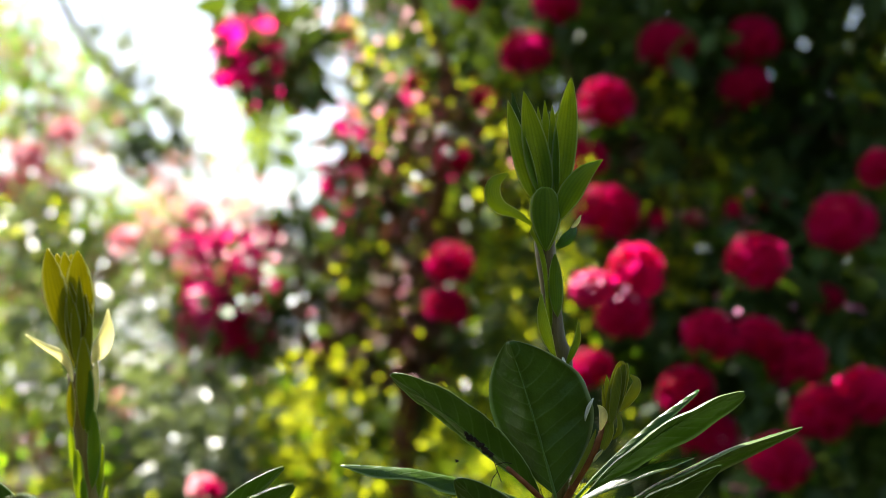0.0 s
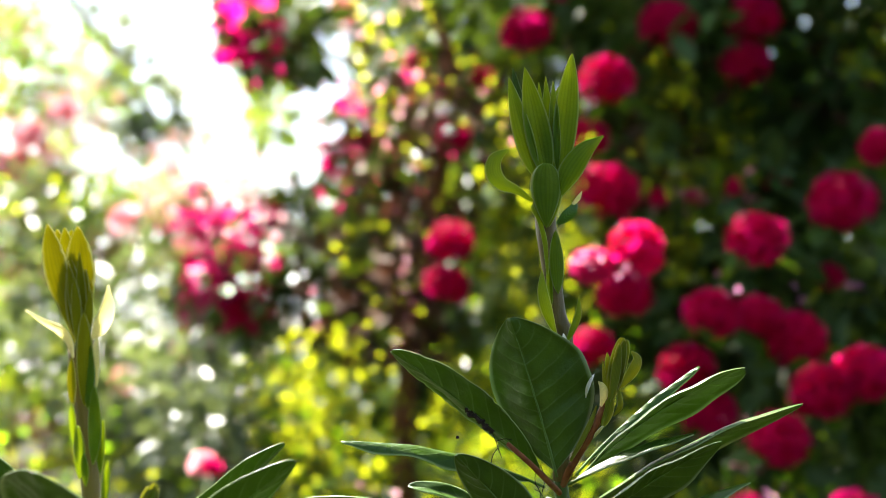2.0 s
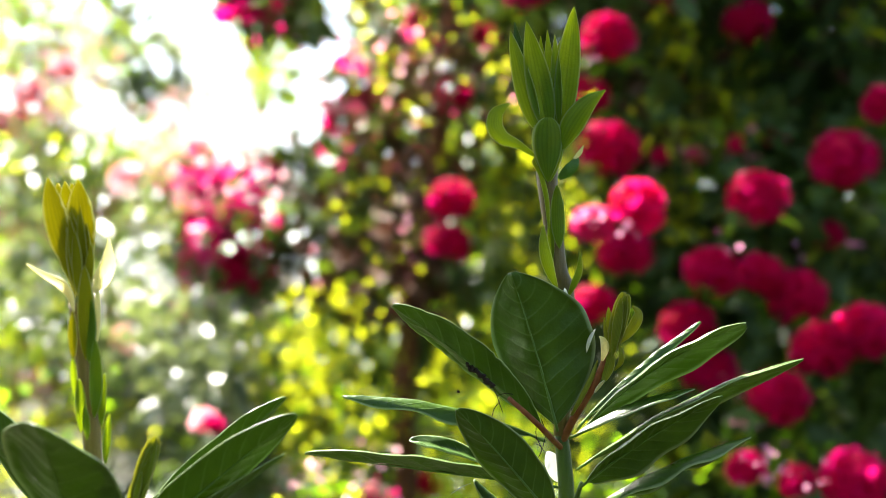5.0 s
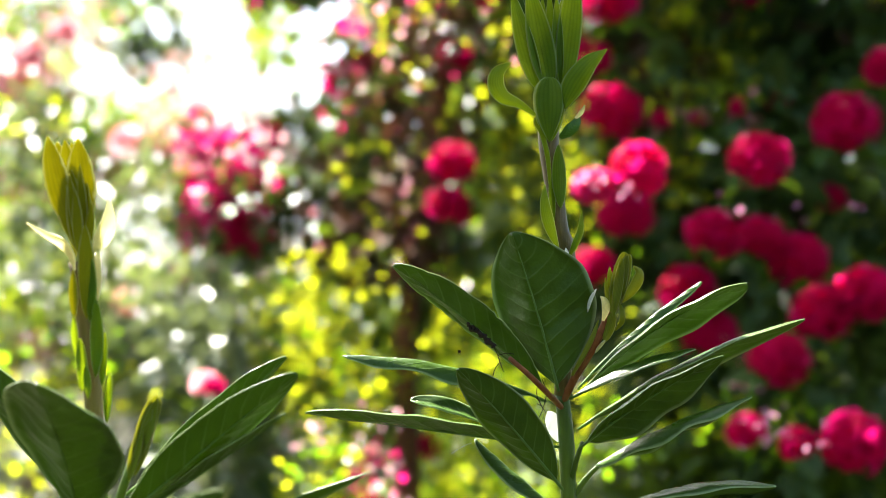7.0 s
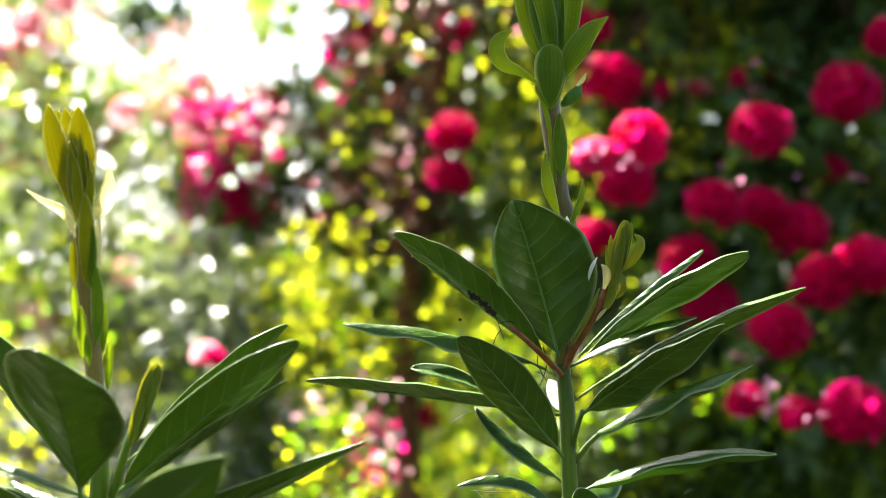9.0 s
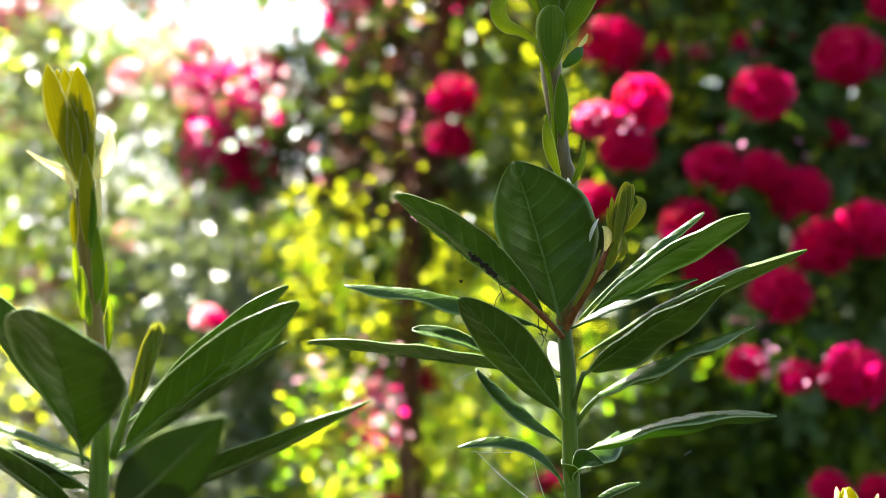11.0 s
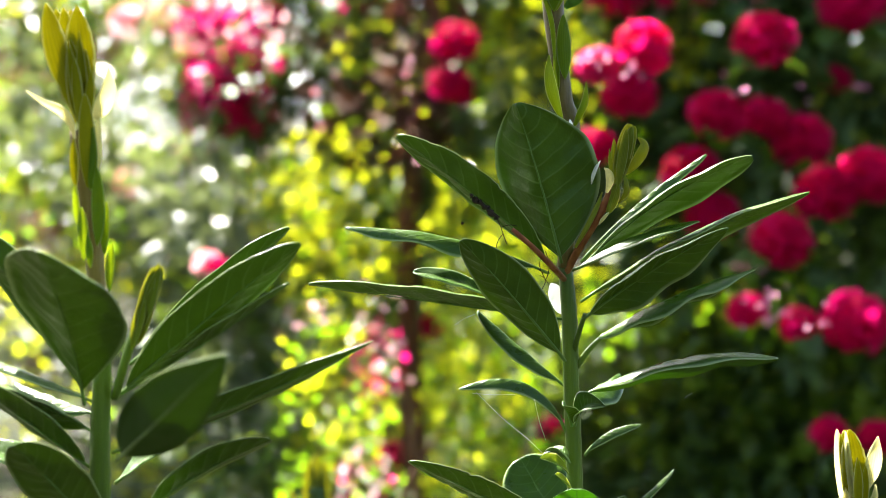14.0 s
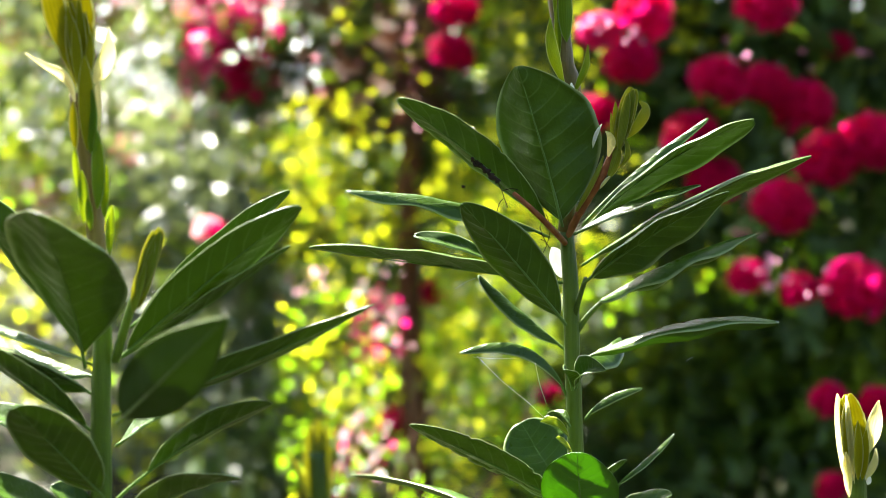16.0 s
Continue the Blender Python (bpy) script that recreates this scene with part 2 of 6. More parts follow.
# bluish white flecks: sky gaps and sun glints painted as loose petals
light_fleck = petal_material("light_fleck", (0.62, 0.72, 0.80), (0.78, 0.84, 0.88), (0.90, 0.95, 0.98), 0.7)
# petal_pink again, darkened: the shaded side's tone is put into the colour
petal_pink_shade = petal_material("petal_pink_shade", (0.34, 0.11, 0.11), (0.46, 0.20, 0.19), (0.60, 0.28, 0.26), 0.35)
# crimson petals' overexposed sun spots, painted as a paler pink
petal_lit = petal_material("petal_lit", (0.66, 0.16, 0.34), (0.78, 0.26, 0.46), (0.98, 0.42, 0.66), 0.6)
petal_mauve = petal_material("petal_mauve", (0.40, 0.05, 0.14), (0.52, 0.10, 0.22), (0.62, 0.10, 0.26), 0.36)
petal_rose = petal_material("petal_rose", (0.62, 0.12, 0.19), (0.76, 0.26, 0.32), (0.97, 0.36, 0.44), 0.75)


# ---------------------------------------------------------------- makers
def link_mesh(name, verts, faces, mats, parent=None, label="", face_mats=None, uvs=None, smooth=True):
    me = bpy.data.meshes.new(name)
    me.from_pydata(verts, [], faces)
    for m in mats:
        me.materials.append(m)
    if face_mats is not None:
        me.polygons.foreach_set("material_index", face_mats)
    if uvs is not None:
        layer = me.uv_layers.new(name="UVMap")
        idx = np.empty(len(me.loops), dtype=np.int32)
        me.loops.foreach_get("vertex_index", idx)
        layer.data.foreach_set("uv", np.asarray(uvs, dtype=np.float32)[idx].ravel())
    if smooth:
        me.polygons.foreach_set("use_smooth", [True] * len(me.polygons))
    me.update()
    ob = new(name, me)
    if parent is not None:
        ob.parent = parent
        ob.matrix_parent_inverse = parent.matrix_world.inverted()
    if label:
        ob["label"] = label
    return ob


def spline(points, count):
    """Catmull-Rom through the points, evenly sampled in its parameter."""
    p = [Vector(q) for q in points]
    p = [p[0] * 2 - p[1]] + p + [p[-1] * 2 - p[-2]]
    out = []
    for i in range(count + 1):
        x = i / count * (len(p) - 3)
        k = min(int(x), len(p) - 4)
        u = x - k
        a, b, c, d = p[k:k + 4]
        out.append(0.5 * ((2 * b) + (c - a) * u + (2 * a - 5 * b + 4 * c - d) * u * u + (3 * b - a - 3 * c + d) * u ** 3))
    return out


def tube_data(points, radii, count=12, sides=8, lumps=0.0):
    """Vertices and faces of a round, tapered tube along a smooth line."""
    line = spline(points, count)
    rr = [Vector((r, 0, 0)) for r in radii]
    rad = [v.x for v in spline(rr, count)] if len(rr) > 1 else [radii[0]] * (count + 1)
    verts, faces = [], []
    side = None
    for i, c in enumerate(line):
        t = (line[min(i + 1, count)] - line[max(i - 1, 0)]).normalized()
        if side is None:
            side = t.cross(Vector((0, 1, 0.2))).normalized()
        side = (side - t * side.dot(t)).normalized()
        other = t.cross(side)
        for k in range(sides):
            a = 2 * math.pi * k / sides
            r = max(rad[i], 1e-5) * (1 + lumps * noise.noise(c * 40 + Vector((k, 0, 0))))
            verts.append(c + (side * math.cos(a) + other * math.sin(a)) * r)
    for i in range(count):
        for k in range(sides):
            a, b = i * sides + k, i * sides + (k + 1) % sides
            faces.append((a, b, b + sides, a + sides))
    faces.append(tuple(range(sides))[::-1])
    faces.append(tuple(count * sides + k for k in range(sides)))
    return verts, faces


def tube(name, points, radii, mat, parent=None, label="", count=12, sides=8, lumps=0.0):
    v, f = tube_data(points, radii, count, sides, lumps)
    return link_mesh(name, v, f, [mat], parent, label)


def leaf(parent, base, tip, width, roll=0.0, bow=0.0, fold=0.2, peak=0.52, full=1.5, stalk=0.07, curl=0.0, wave=0.0, bend=0.0,
         top=None, under=None, name="leaf", label="", rib=0.0007, nibble=0.0, seed=0, tipped=0.0, quilt=0.045, rolled=0.10):
    """A broad blade from base to tip. roll turns it about its length: 0 faces south with its upper side, 90 lies flat, 180 faces south with
    its underside. bow arches it upwards, bend bows it along its own normal, fold raises its halves like a gutter, curl rolls the tip, tipped
    sharpens the point, quilt puffs the skin between the side veins and rolled turns the margins down."""
    rnd = random.Random(seed * 7919 + int((base[0] + 3) * 10000) + int(base[2] * 10000))
    base, tip = Vector(base), Vector(tip)
    axis = tip - base
    length = axis.length
    axis.normalize()
    face = Vector((0, -1, 0))
    face = (face - axis * face.dot(axis)).normalized()
    high = axis.cross(face)
    if high.z < 0:
        high.negate()
    r = radians(roll)
    n = face * math.cos(r) + high * math.sin(r)
    across = n.cross(axis)
    up = Vector((0, 0, 1))
    up = up - axis * up.dot(axis)
    rows, cols, thick = (40, 14, 0.0007) if rib else (22, 12, 0.0007)
    ph = rnd.uniform(0, 6)

    def half(x):
        x = min(max(x, 0.0), 1.0)
        a, b = peak * full, tipped or (1 - peak) * full
        top_value = (a / (a + b)) ** a * (b / (a + b)) ** b
        return 0.5 * width * (x ** a * (1 - x) ** b / top_value)

    def centre(s):
        c = base + axis * (length * s) + up * (4 * s * (1 - s) * bow * length) + n * (4 * s * (1 - s) * bend * length)
        if curl:
            k = max(0.0, s - 0.55) / 0.45
            c = c + n * (curl * length * k * k) - axis * (abs(curl) * 0.6 * length * k ** 3)
        return c

    verts, uvs, faces, fm = [], [], [], []
    for layer in (0, 1):
        for i in range(rows + 1):
            s = stalk + (1 - stalk) * i / rows
            x = i / rows
            w = half(x * 0.985 + 0.004)
            c = centre(s)
            for j in range(cols + 1):
                q = 2 * j / cols - 1
                ww = w
                if nibble and abs(q) > 0.7:
                    ww = w * (1 - nibble * max(0.0, noise.noise(Vector((s * 26 + ph, q * 3, seed)))))
                lift = fold * abs(q) ** 1.3 * w + wave * w * q * q * math.sin(s * 17 + ph + (1.3 if q > 0 else 0)) \
                    + 0.09 * w * noise.noise(Vector((s * 6 + ph, q * 1.6, 1.0)))
                if rib:
                    pillow = abs(math.sin(math.pi * 10 * (s - 0.16 * abs(q) ** 1.25)))
                    lift += quilt * w * pillow * min(1.0, 2.5 * abs(q)) * (1 - abs(q) ** 5) - rolled * w * max(0.0, (abs(q) - 0.8) / 0.2) ** 2
                p = c + across * (q * ww * math.cos(min(fold, 1.2) * 0.5)) + n * lift
                edge = 1 - 0.35 * abs(q) ** 6
                verts.append(p + n * (thick * edge * (0.5 if layer == 0 else -0.5)))
                uvs.append((s, q))
    size = (rows + 1) * (cols + 1)
    for layer in (0, 1):
        for i in range(rows):
            for j in range(cols):
                a = layer * size + i * (cols + 1) + j
                quad = (a, a + 1, a + cols + 2, a + cols + 1)
                faces.append(quad if layer == 0 else quad[::-1])
                fm.append(layer)
    for i in range(rows):
        for j in (0, cols):
            a = i * (cols + 1) + j
            b = a + cols + 1
            faces.append((a, b, b + size, a + size) if j == 0 else (b, a, a + size, b + size))
            fm.append(0)
    for j in range(cols):
        a = rows * (cols + 1) + j
        faces.append((a, a + 1, a + 1 + size, a + size))
        fm.append(0)
    ob = link_mesh(name, verts, faces, [top or leaf_top, under or leaf_under], parent, label, fm, uvs)
    if rib:
        pts = [centre(k / 8) - n * (rib * 0.55) for k in range(9)]
        pts[-1] = centre(0.985) - n * (rib * 0.2)
        radii = [rib * 1.5, rib * 1.45, rib * 1.2, rib, rib * 0.85, rib * 0.7, rib * 0.5, rib * 0.35, rib * 0.15]
        v, f = tube_data(pts, radii, 18, 6)
        link_mesh("midrib", v, f, [midrib_skin], ob, "", None, [(0.5, 0.5)] * len(v))
    return ob


def bract(parent, base, tip, width, roll=0.0, **more):
    opts = dict(fold=0.35, peak=0.52, full=1.5, stalk=0.0, top=bract_skin, under=bract_skin, name="bract", rib=0.0)
    opts.update(more)
    return leaf(parent, base, tip, width, roll, **opts)


def sickle(parent, points, widths, mat, cup=0.35, name="bract"):
    """A small curved scale leaf along a line, cupped across and drawn out to a point."""
    count, cols, thick = 18, 6, 0.0005
    line = spline(points, count)
    wide = [q.x for q in spline([Vector((w, 0, 0)) for w in widths], count)]
    verts, uvs, faces = [], [], []
    for layer in (1, -1):
        for i, c in enumerate(line):
            t = (line[min(i + 1, count)] - line[max(i - 1, 0)]).normalized()
            side = t.cross(Vector((0, 1, 0))).normalized()
            back = side.cross(t)
            if back.y < 0:
                back.negate()
            w = max(wide[i], 0.0002) * 0.5
            for j in range(cols + 1):
                q = 2 * j / cols - 1
                verts.append(c + side * (q * w) + back * (cup * w * (q * q - 0.3) + 0.10 * w * noise.noise(c * 160 + Vector((q * 2, 0, 0))) + layer * thick * 0.5))
                uvs.append((i / count, q))
    size = (count + 1) * (cols + 1)
    for i in range(count):
        for j in range(cols):
            a = i * (cols + 1) + j
            faces.append((a, a + 1, a + cols + 2, a + cols + 1))
            faces.append((a + size, a + size + cols + 1, a + size + cols + 2, a + size + 1))
        for j in (0, cols):
            a = i * (cols + 1) + j
            faces.append((a, a + cols + 1, a + cols + 1 + size, a + size))
    return link_mesh(name, verts, faces, [mat], parent, "", None, uvs)


def plant(name, at, label, category="plant", group=""):
    root = tagged(new(name), label, category, group or ("rhododendron shoots" if name == "rhododendron_shoot" else ""))
    root.location = at
    root.empty_display_size = 0.02
    bpy.context.view_layer.update()
    return root


def floret_mesh(name, mat, seed):
    """One funnel-shaped flower with five ruffled, rolled-back lobes; the throat lies at the origin and opens along z."""
    rnd = random.Random(seed)
    around, deep = 30, 7
    verts, faces = [], []
    for i in range(deep + 1):
        s = i / deep
        for k in range(around):
            a = 2 * math.pi * k / around
            lobe = abs(math.cos(2.5 * a))
            reach = s if s < 0.55 else 0.55 + (s - 0.55) * (0.35 + 0.75 * lobe ** 0.7)
            r = 0.004 + 0.026 * reach ** 1.7 + 0.003 * max(0, s - 0.6) * math.sin(9 * a + seed)
            z = 0.040 * (1 - (1 - min(reach, 1)) ** 1.6) - 0.010 * max(0, reach - 0.75) * 4 + 0.0025 * s * math.sin(7 * a + seed * 2)
            verts.append((r * math.cos(a), r * math.sin(a), z + rnd.uniform(-0.0006, 0.0006)))
    for i in range(deep):
        for k in range(around):
            a, b = i * around + k, i * around + (k + 1) % around
            faces.append((a, b, b + around, a + around))
    me = bpy.data.meshes.new(name)
    me.from_pydata(verts, [], faces)
    me.materials.append(mat)
    me.polygons.foreach_set("use_smooth", [True] * len(me.polygons))
    me.update()
    return me


FLORETS = {k: [floret_mesh("floret", m, s) for s in range(3)] for k, m in (("crimson", petal_crimson), ("magenta", petal_magenta), ("pink", petal_pink))}


def truss_core(mat):
    """The crowded throats and short stalks at the heart of a flower head."""
    bm = bmesh.new()
    bmesh.ops.create_icosphere(bm, subdivisions=3, radius=0.046)
    for v in bm.verts:
        v.co *= 1 + 0.12 * noise.noise(v.co * 90)
        v.co.z *= 0.95
    me = bpy.data.meshes.new("flower_truss")
    bm.to_mesh(me)
    bm.free()
    me.polygons.foreach_set("use_smooth", [True] * len(me.polygons))
    me.materials.append(mat)
    return me


CORES = {"crimson": truss_core(petal_crimson), "magenta": truss_core(petal_magenta), "pink": truss_core(petal_pink)}


def truss(parent, at, radius, colour, seed, count=15, label=""):
    """A round head of florets, set at the end of a shoot of its bush."""
    rnd = random.Random(seed)
    head = new("flower_truss", CORES[colour])
    head.parent = parent
    head.matrix_parent_inverse = parent.matrix_world.inverted()
    k = radius / 0.071
    head.matrix_basis = Matrix.Translation(at) @ Euler((rnd.uniform(-0.5, 0.2), rnd.uniform(-0.4, 0.4), rnd.uniform(0, 6))).to_matrix().to_4x4() @ Matrix.Diagonal((k, k, k * rnd.uniform(0.86, 1.0), 1))
    if label:
        head["label"] = label
    for i in range(count):
        z = 1 - 1.55 * (i + 0.5) / count
        a = i * 2.39996 + rnd.uniform(-0.25, 0.25)
        d = Vector((math.sqrt(max(0, 1 - z * z)) * math.cos(a), math.sqrt(max(0, 1 - z * z)) * math.sin(a), z)).normalized()
        fl = new("floret", rnd.choice(FLORETS[colour]))
        fl.parent = head
        turn = d.to_track_quat("Z", "Y").to_matrix().to_4x4()
        s = rnd.uniform(1.02, 1.22)
        fl.matrix_basis = Matrix.Translation(d * rnd.uniform(0.021, 0.026)) @ turn @ Euler((rnd.uniform(-0.25, 0.25), rnd.uniform(-0.25, 0.25), rnd.uniform(0, 6))).to_matrix().to_4x4() @ Matrix.Diagonal((s, s, s, 1))
    return head


def whorl_leaf():
    """A long leathery leaf for the collars under the flower heads: folded along its rib, drooping to the tip."""
    rows, verts, faces = 7, [], []
    for i in range(rows + 1):
        x = i / rows
        w = 0.019 * (x ** 0.7 * (1 - x) ** 0.6) / 0.42 + 0.001
        z = 0.10 * x * 0.25 - 0.035 * x * x
        for q in (-1, -0.5, 0, 0.5, 1):
            verts.append((0.10 * x + 0.012, q * w, z + 0.18 * w * abs(q)))
    for i in range(rows):
        for j in range(4):
            a = i * 5 + j
            faces.append((a, a + 5, a + 6, a + 1))
    me = bpy.data.meshes.new("leaf")
    me.from_pydata(verts, [], faces)
    me.materials.append(leaf_whorl)
    me.polygons.foreach_set("use_smooth", [True] * len(me.polygons))
    me.update()
    return me


WHORL = whorl_leaf()


def collar(parent, at, radius, seed, count=6):
    """The whorl of leaves under a flower head."""
    rnd = random.Random(seed)
    for i in range(count):
        lf = new("leaf", WHORL)
        lf.parent = parent
        lf.matrix_parent_inverse = parent.matrix_world.inverted()
        k = radius / 0.066 * rnd.uniform(0.8, 1.15)
        turn = Euler((rnd.uniform(-0.5, 0.5), rnd.uniform(0.0, 0.6), i * 2 * math.pi / count + rnd.uniform(-0.3, 0.3))).to_matrix().to_4x4()
        lf.matrix_basis = Matrix.Translation(Vector(at) + Vector((0, 0.035, -0.25 * radius))) @ turn @ Matrix.Diagonal((k, k, k, 1))


def scatter(clumps, size, seed, slim=0.38, shell=0.5):
    """Many small folded leaves in rough ellipsoids (x, y, z, rx, ry, rz, count): vertices and faces."""
    rng = np.random.default_rng(seed)
    verts, faces, at = [], [], 0
    for x, y, z, rx, ry, rz, count in clumps:
        count = int(count)
        d = rng.normal(size=(count, 3))
        d /= np.linalg.norm(d, axis=1)[:, None]
        rad = rng.random(count) ** (1 / (3 + 3 * shell))
        lump = 1 + 0.30 * np.sin(d[:, 0] * 5 + seed + x * 9) * np.cos(d[:, 2] * 4 + z * 7)
        c = np.array([x, y, z]) + d * (rad * lump)[:, None] * np.array([rx, ry, rz])
        # leaves point outwards and a little down, and are turned at random
        out = d * 0.7 + rng.normal(size=(count, 3)) * 0.6 + np.array([0, 0, -0.15])
        out /= np.linalg.norm(out, axis=1)[:, None]
        side = np.cross(out, rng.normal(size=(count, 3)) * 0.7 + np.array([0, 0, 1.0]))
        side /= np.linalg.norm(side, axis=1)[:, None] + 1e-9
        nrm = np.cross(side, out)
        ln = size * rng.uniform(0.6, 1.25, count)[:, None]
        w = ln * slim * rng.uniform(0.8, 1.2, count)[:, None] * 0.5
        sag = nrm * ln * rng.uniform(-0.18, 0.05, count)[:, None]
        p0 = c
        p1 = c + out * ln * 0.35 + side * w * 0.9 + nrm * w * 0.35
        p2 = c + out * ln * 0.75 + side * w * 0.75 + nrm * w * 0.3 + sag * 0.5
        p3 = c + out * ln + sag
        p4 = c + out * ln * 0.75 - side * w * 0.75 + nrm * w * 0.3 + sag * 0.5
        p5 = c + out * ln * 0.35 - side * w * 0.9 + nrm * w * 0.35
        p6 = c + out * ln * 0.55 + sag * 0.3
        verts.append(np.stack([p0, p1, p2, p3, p4, p5, p6], axis=1).reshape(-1, 3))
        b = at + 7 * np.arange(count)[:, None]
        f = np.concatenate([b + np.array(q) for q in ((0, 1, 6), (1, 2, 6), (2, 3, 6), (3, 4, 6), (4, 5, 6), (5, 0, 6))], axis=1)
        faces.append(f.reshape(-1, 3))
        at += 7 * count
    return np.concatenate(verts), np.concatenate(faces)


def foliage(parent, clumps, size, mat, seed, slim=0.38, name="foliage", label="", shell=0.5):
    v, f = scatter(clumps, size, seed, slim, shell)
    me = bpy.data.meshes.new(name)
    me.vertices.add(len(v))
    me.vertices.foreach_set("co", v.astype(np.float32).ravel())
    me.loops.add(len(f) * 3)
    me.loops.foreach_set("vertex_index", f.astype(np.int32).ravel())
    me.polygons.add(len(f))
    me.polygons.foreach_set("loop_start", np.arange(0, len(f) * 3, 3, dtype=np.int32))
    me.polygons.foreach_set("use_smooth", np.ones(len(f), dtype=bool))
    me.materials.append(mat)
    me.update(calc_edges=True)
    ob = new(name, me)
    ob.parent = parent
    ob.matrix_parent_inverse = parent.matrix_world.inverted()
    return tagged(ob, label, kind="stuff")


def limbs(parent, root, ends, radius, seed):
    """Crooked limbs from a bush's root to each of the given ends."""
    rnd = random.Random(seed)
    for e in ends:
        a, b = Vector(root), Vector(e)
        m1 = a.lerp(b, 0.35) + Vector((rnd.uniform(-0.08, 0.08), rnd.uniform(-0.08, 0.08), rnd.uniform(0.0, 0.15)))
        m2 = a.lerp(b, 0.7) + Vector((rnd.uniform(-0.08, 0.08), rnd.uniform(-0.08, 0.08), rnd.uniform(-0.02, 0.12)))
        tube("branch", [a, m1, m2, b], [radius, radius * 0.75, radius * 0.5, radius * 0.2], bark, parent, "", 14, 7, 0.15)


# ---------------------------------------------------------------- ground
def ground():
    n = 60
    verts, faces = [], []
    for i in range(n + 1):
        for j in range(n + 1):
            u, v = 2 * i / n - 1, 2 * j / n - 1
            x, y = 600 * u * abs(u) ** 2.2, 600 * v * abs(v) ** 2.2 + 3
            verts.append((x, y, 0.05 * noise.noise(Vector((x * 0.5, y * 0.5, 0))) + 0.01 * noise.noise(Vector((x * 4, y * 4, 2)))))
    for i in range(n):
        for j in range(n):
            a = i * (n + 1) + j
            faces.append((a, a + n + 1, a + n + 2, a + 1))
    return tagged(link_mesh("ground", verts, faces, [soil]), "dark garden soil with leaf litter", "ground", kind="structure")


ground()


# ---------------------------------------------------------------- the middle shoot
mid = plant("rhododendron_shoot", (0.0882, 1.1, 0), "upright rhododendron shoot with dark leathery leaves and green bud")
stem = tube("stem", [(0.1082, 1.13, 0), (0.0906, 1.1, 0.6976), (0.0861, 1.1, 0.8392), (0.0822, 1.1, 0.931), (0.0802, 1.1, 0.9836), (0.0772, 1.1, 1.0191)], [0.009, 0.0075, 0.0056, 0.0053, 0.0053, 0.0045], stem_green, mid, "ridged green stem", 30, 12, 0.06)
tube("stem", [(0.0772, 1.1, 1.0172), (0.081, 1.1, 1.1042), (0.0759, 1.1, 1.1267), (0.0722, 1.1, 1.153), (0.0686, 1.1, 1.1813), (0.0676, 1.1, 1.204)], [0.00526, 0.00564, 0.00564, 0.00602, 0.00677, 0.00752], stem_red, mid, "reddish upper stem", 20, 12, 0.05)
leaf(mid, (0.0741, 1.088, 1.0209), (0.0428, 1.07, 1.124), 0.0740, 156, fold=0.6, peak=0.51, full=1.75, stalk=0.04, bend=0.03, wave=0.03)
leaf(mid, (0.0705, 1.1, 1.0179), (-0.0341, 1.08, 1.1027), 0.0387, 124, fold=0.35, peak=0.55, bow=0.03, nibble=0.25)
leaf(mid, (0.0675, 1.11, 1.0128), (-0.068, 1.1, 1.0433), 0.0174, 84, fold=-0.8, peak=0.5, bow=0.06, wave=0.25)
leaf(mid, (0.0764, 1.08, 0.9577), (0.0081, 1.04, 1.0377), 0.0355, 156, fold=0.4, peak=0.5, bend=0.03, wave=0.05)
leaf(mid, (0.0757, 1.1, 0.9836), (-0.0905, 1.08, 1.0066), 0.0440, 102, fold=0.3, peak=0.55, bow=0.0)
leaf(mid, (0.0417, 1.12, 0.99), (-0.0237, 1.12, 1.0125), 0.0168, 60, fold=0.4, peak=0.6, bow=0.05)
leaf(mid, (0.0787, 1.11, 0.9372), (0.0201, 1.12, 0.9865), 0.0168, 88, fold=-0.9)
leaf(mid, (0.0908, 1.12, 1.018), (0.2032, 1.12, 1.0911), 0.0337, 124, fold=-0.25, peak=0.6, bow=0.07, wave=0.06)
leaf(mid, (0.0913, 1.15, 1.0182), (0.1785, 1.16, 1.0928), 0.0095, 84, fold=-1.0, peak=0.6, bow=0.05)
leaf(mid, (0.0806, 1.1, 1.015), (0.1654, 1.1, 1.0478), 0.0241, 82, fold=0.2, peak=0.55, bow=0.02)
leaf(mid, (0.09, 1.13, 0.9925), (0.244, 1.13, 1.0674), 0.0386, 110, fold=-0.2, peak=0.5, bow=0.05)
leaf(mid, (0.0872, 1.0850, 0.9843), (0.1775, 1.0620, 1.0452), 0.0350, 134, fold=-0.3, peak=0.42, wave=0.10, bow=0.03, quilt=0.09)
tube("leaf_stalk", [(0.0831, 1.1000, 0.9588), (0.0849, 1.0920, 0.9717), (0.0893, 1.0840, 0.9880)], [0.0022, 0.0019, 0.0014], stem_green, mid, "", 8, 7, 0.0)
leaf(mid, (0.0998, 1.1000, 0.9709), (0.2007, 1.0900, 1.0173), 0.0225, 100, fold=-0.7, peak=0.45, wave=0.18, bow=0.05, quilt=0.16, stalk=0.0)
tube("leaf_stalk", [(0.0850, 1.1000, 0.9513), (0.0931, 1.1000, 0.9626), (0.1035, 1.1000, 0.9732)], [0.0022, 0.0019, 0.0013], stem_green, mid, "", 8, 7, 0.0)
leaf(mid, (0.0867, 1.1, 0.931), (0.2177, 1.09, 0.9636), 0.0262, 110, fold=-0.6, peak=0.5, bow=0.075, curl=-0.03, under=leaf_young, wave=0.1)
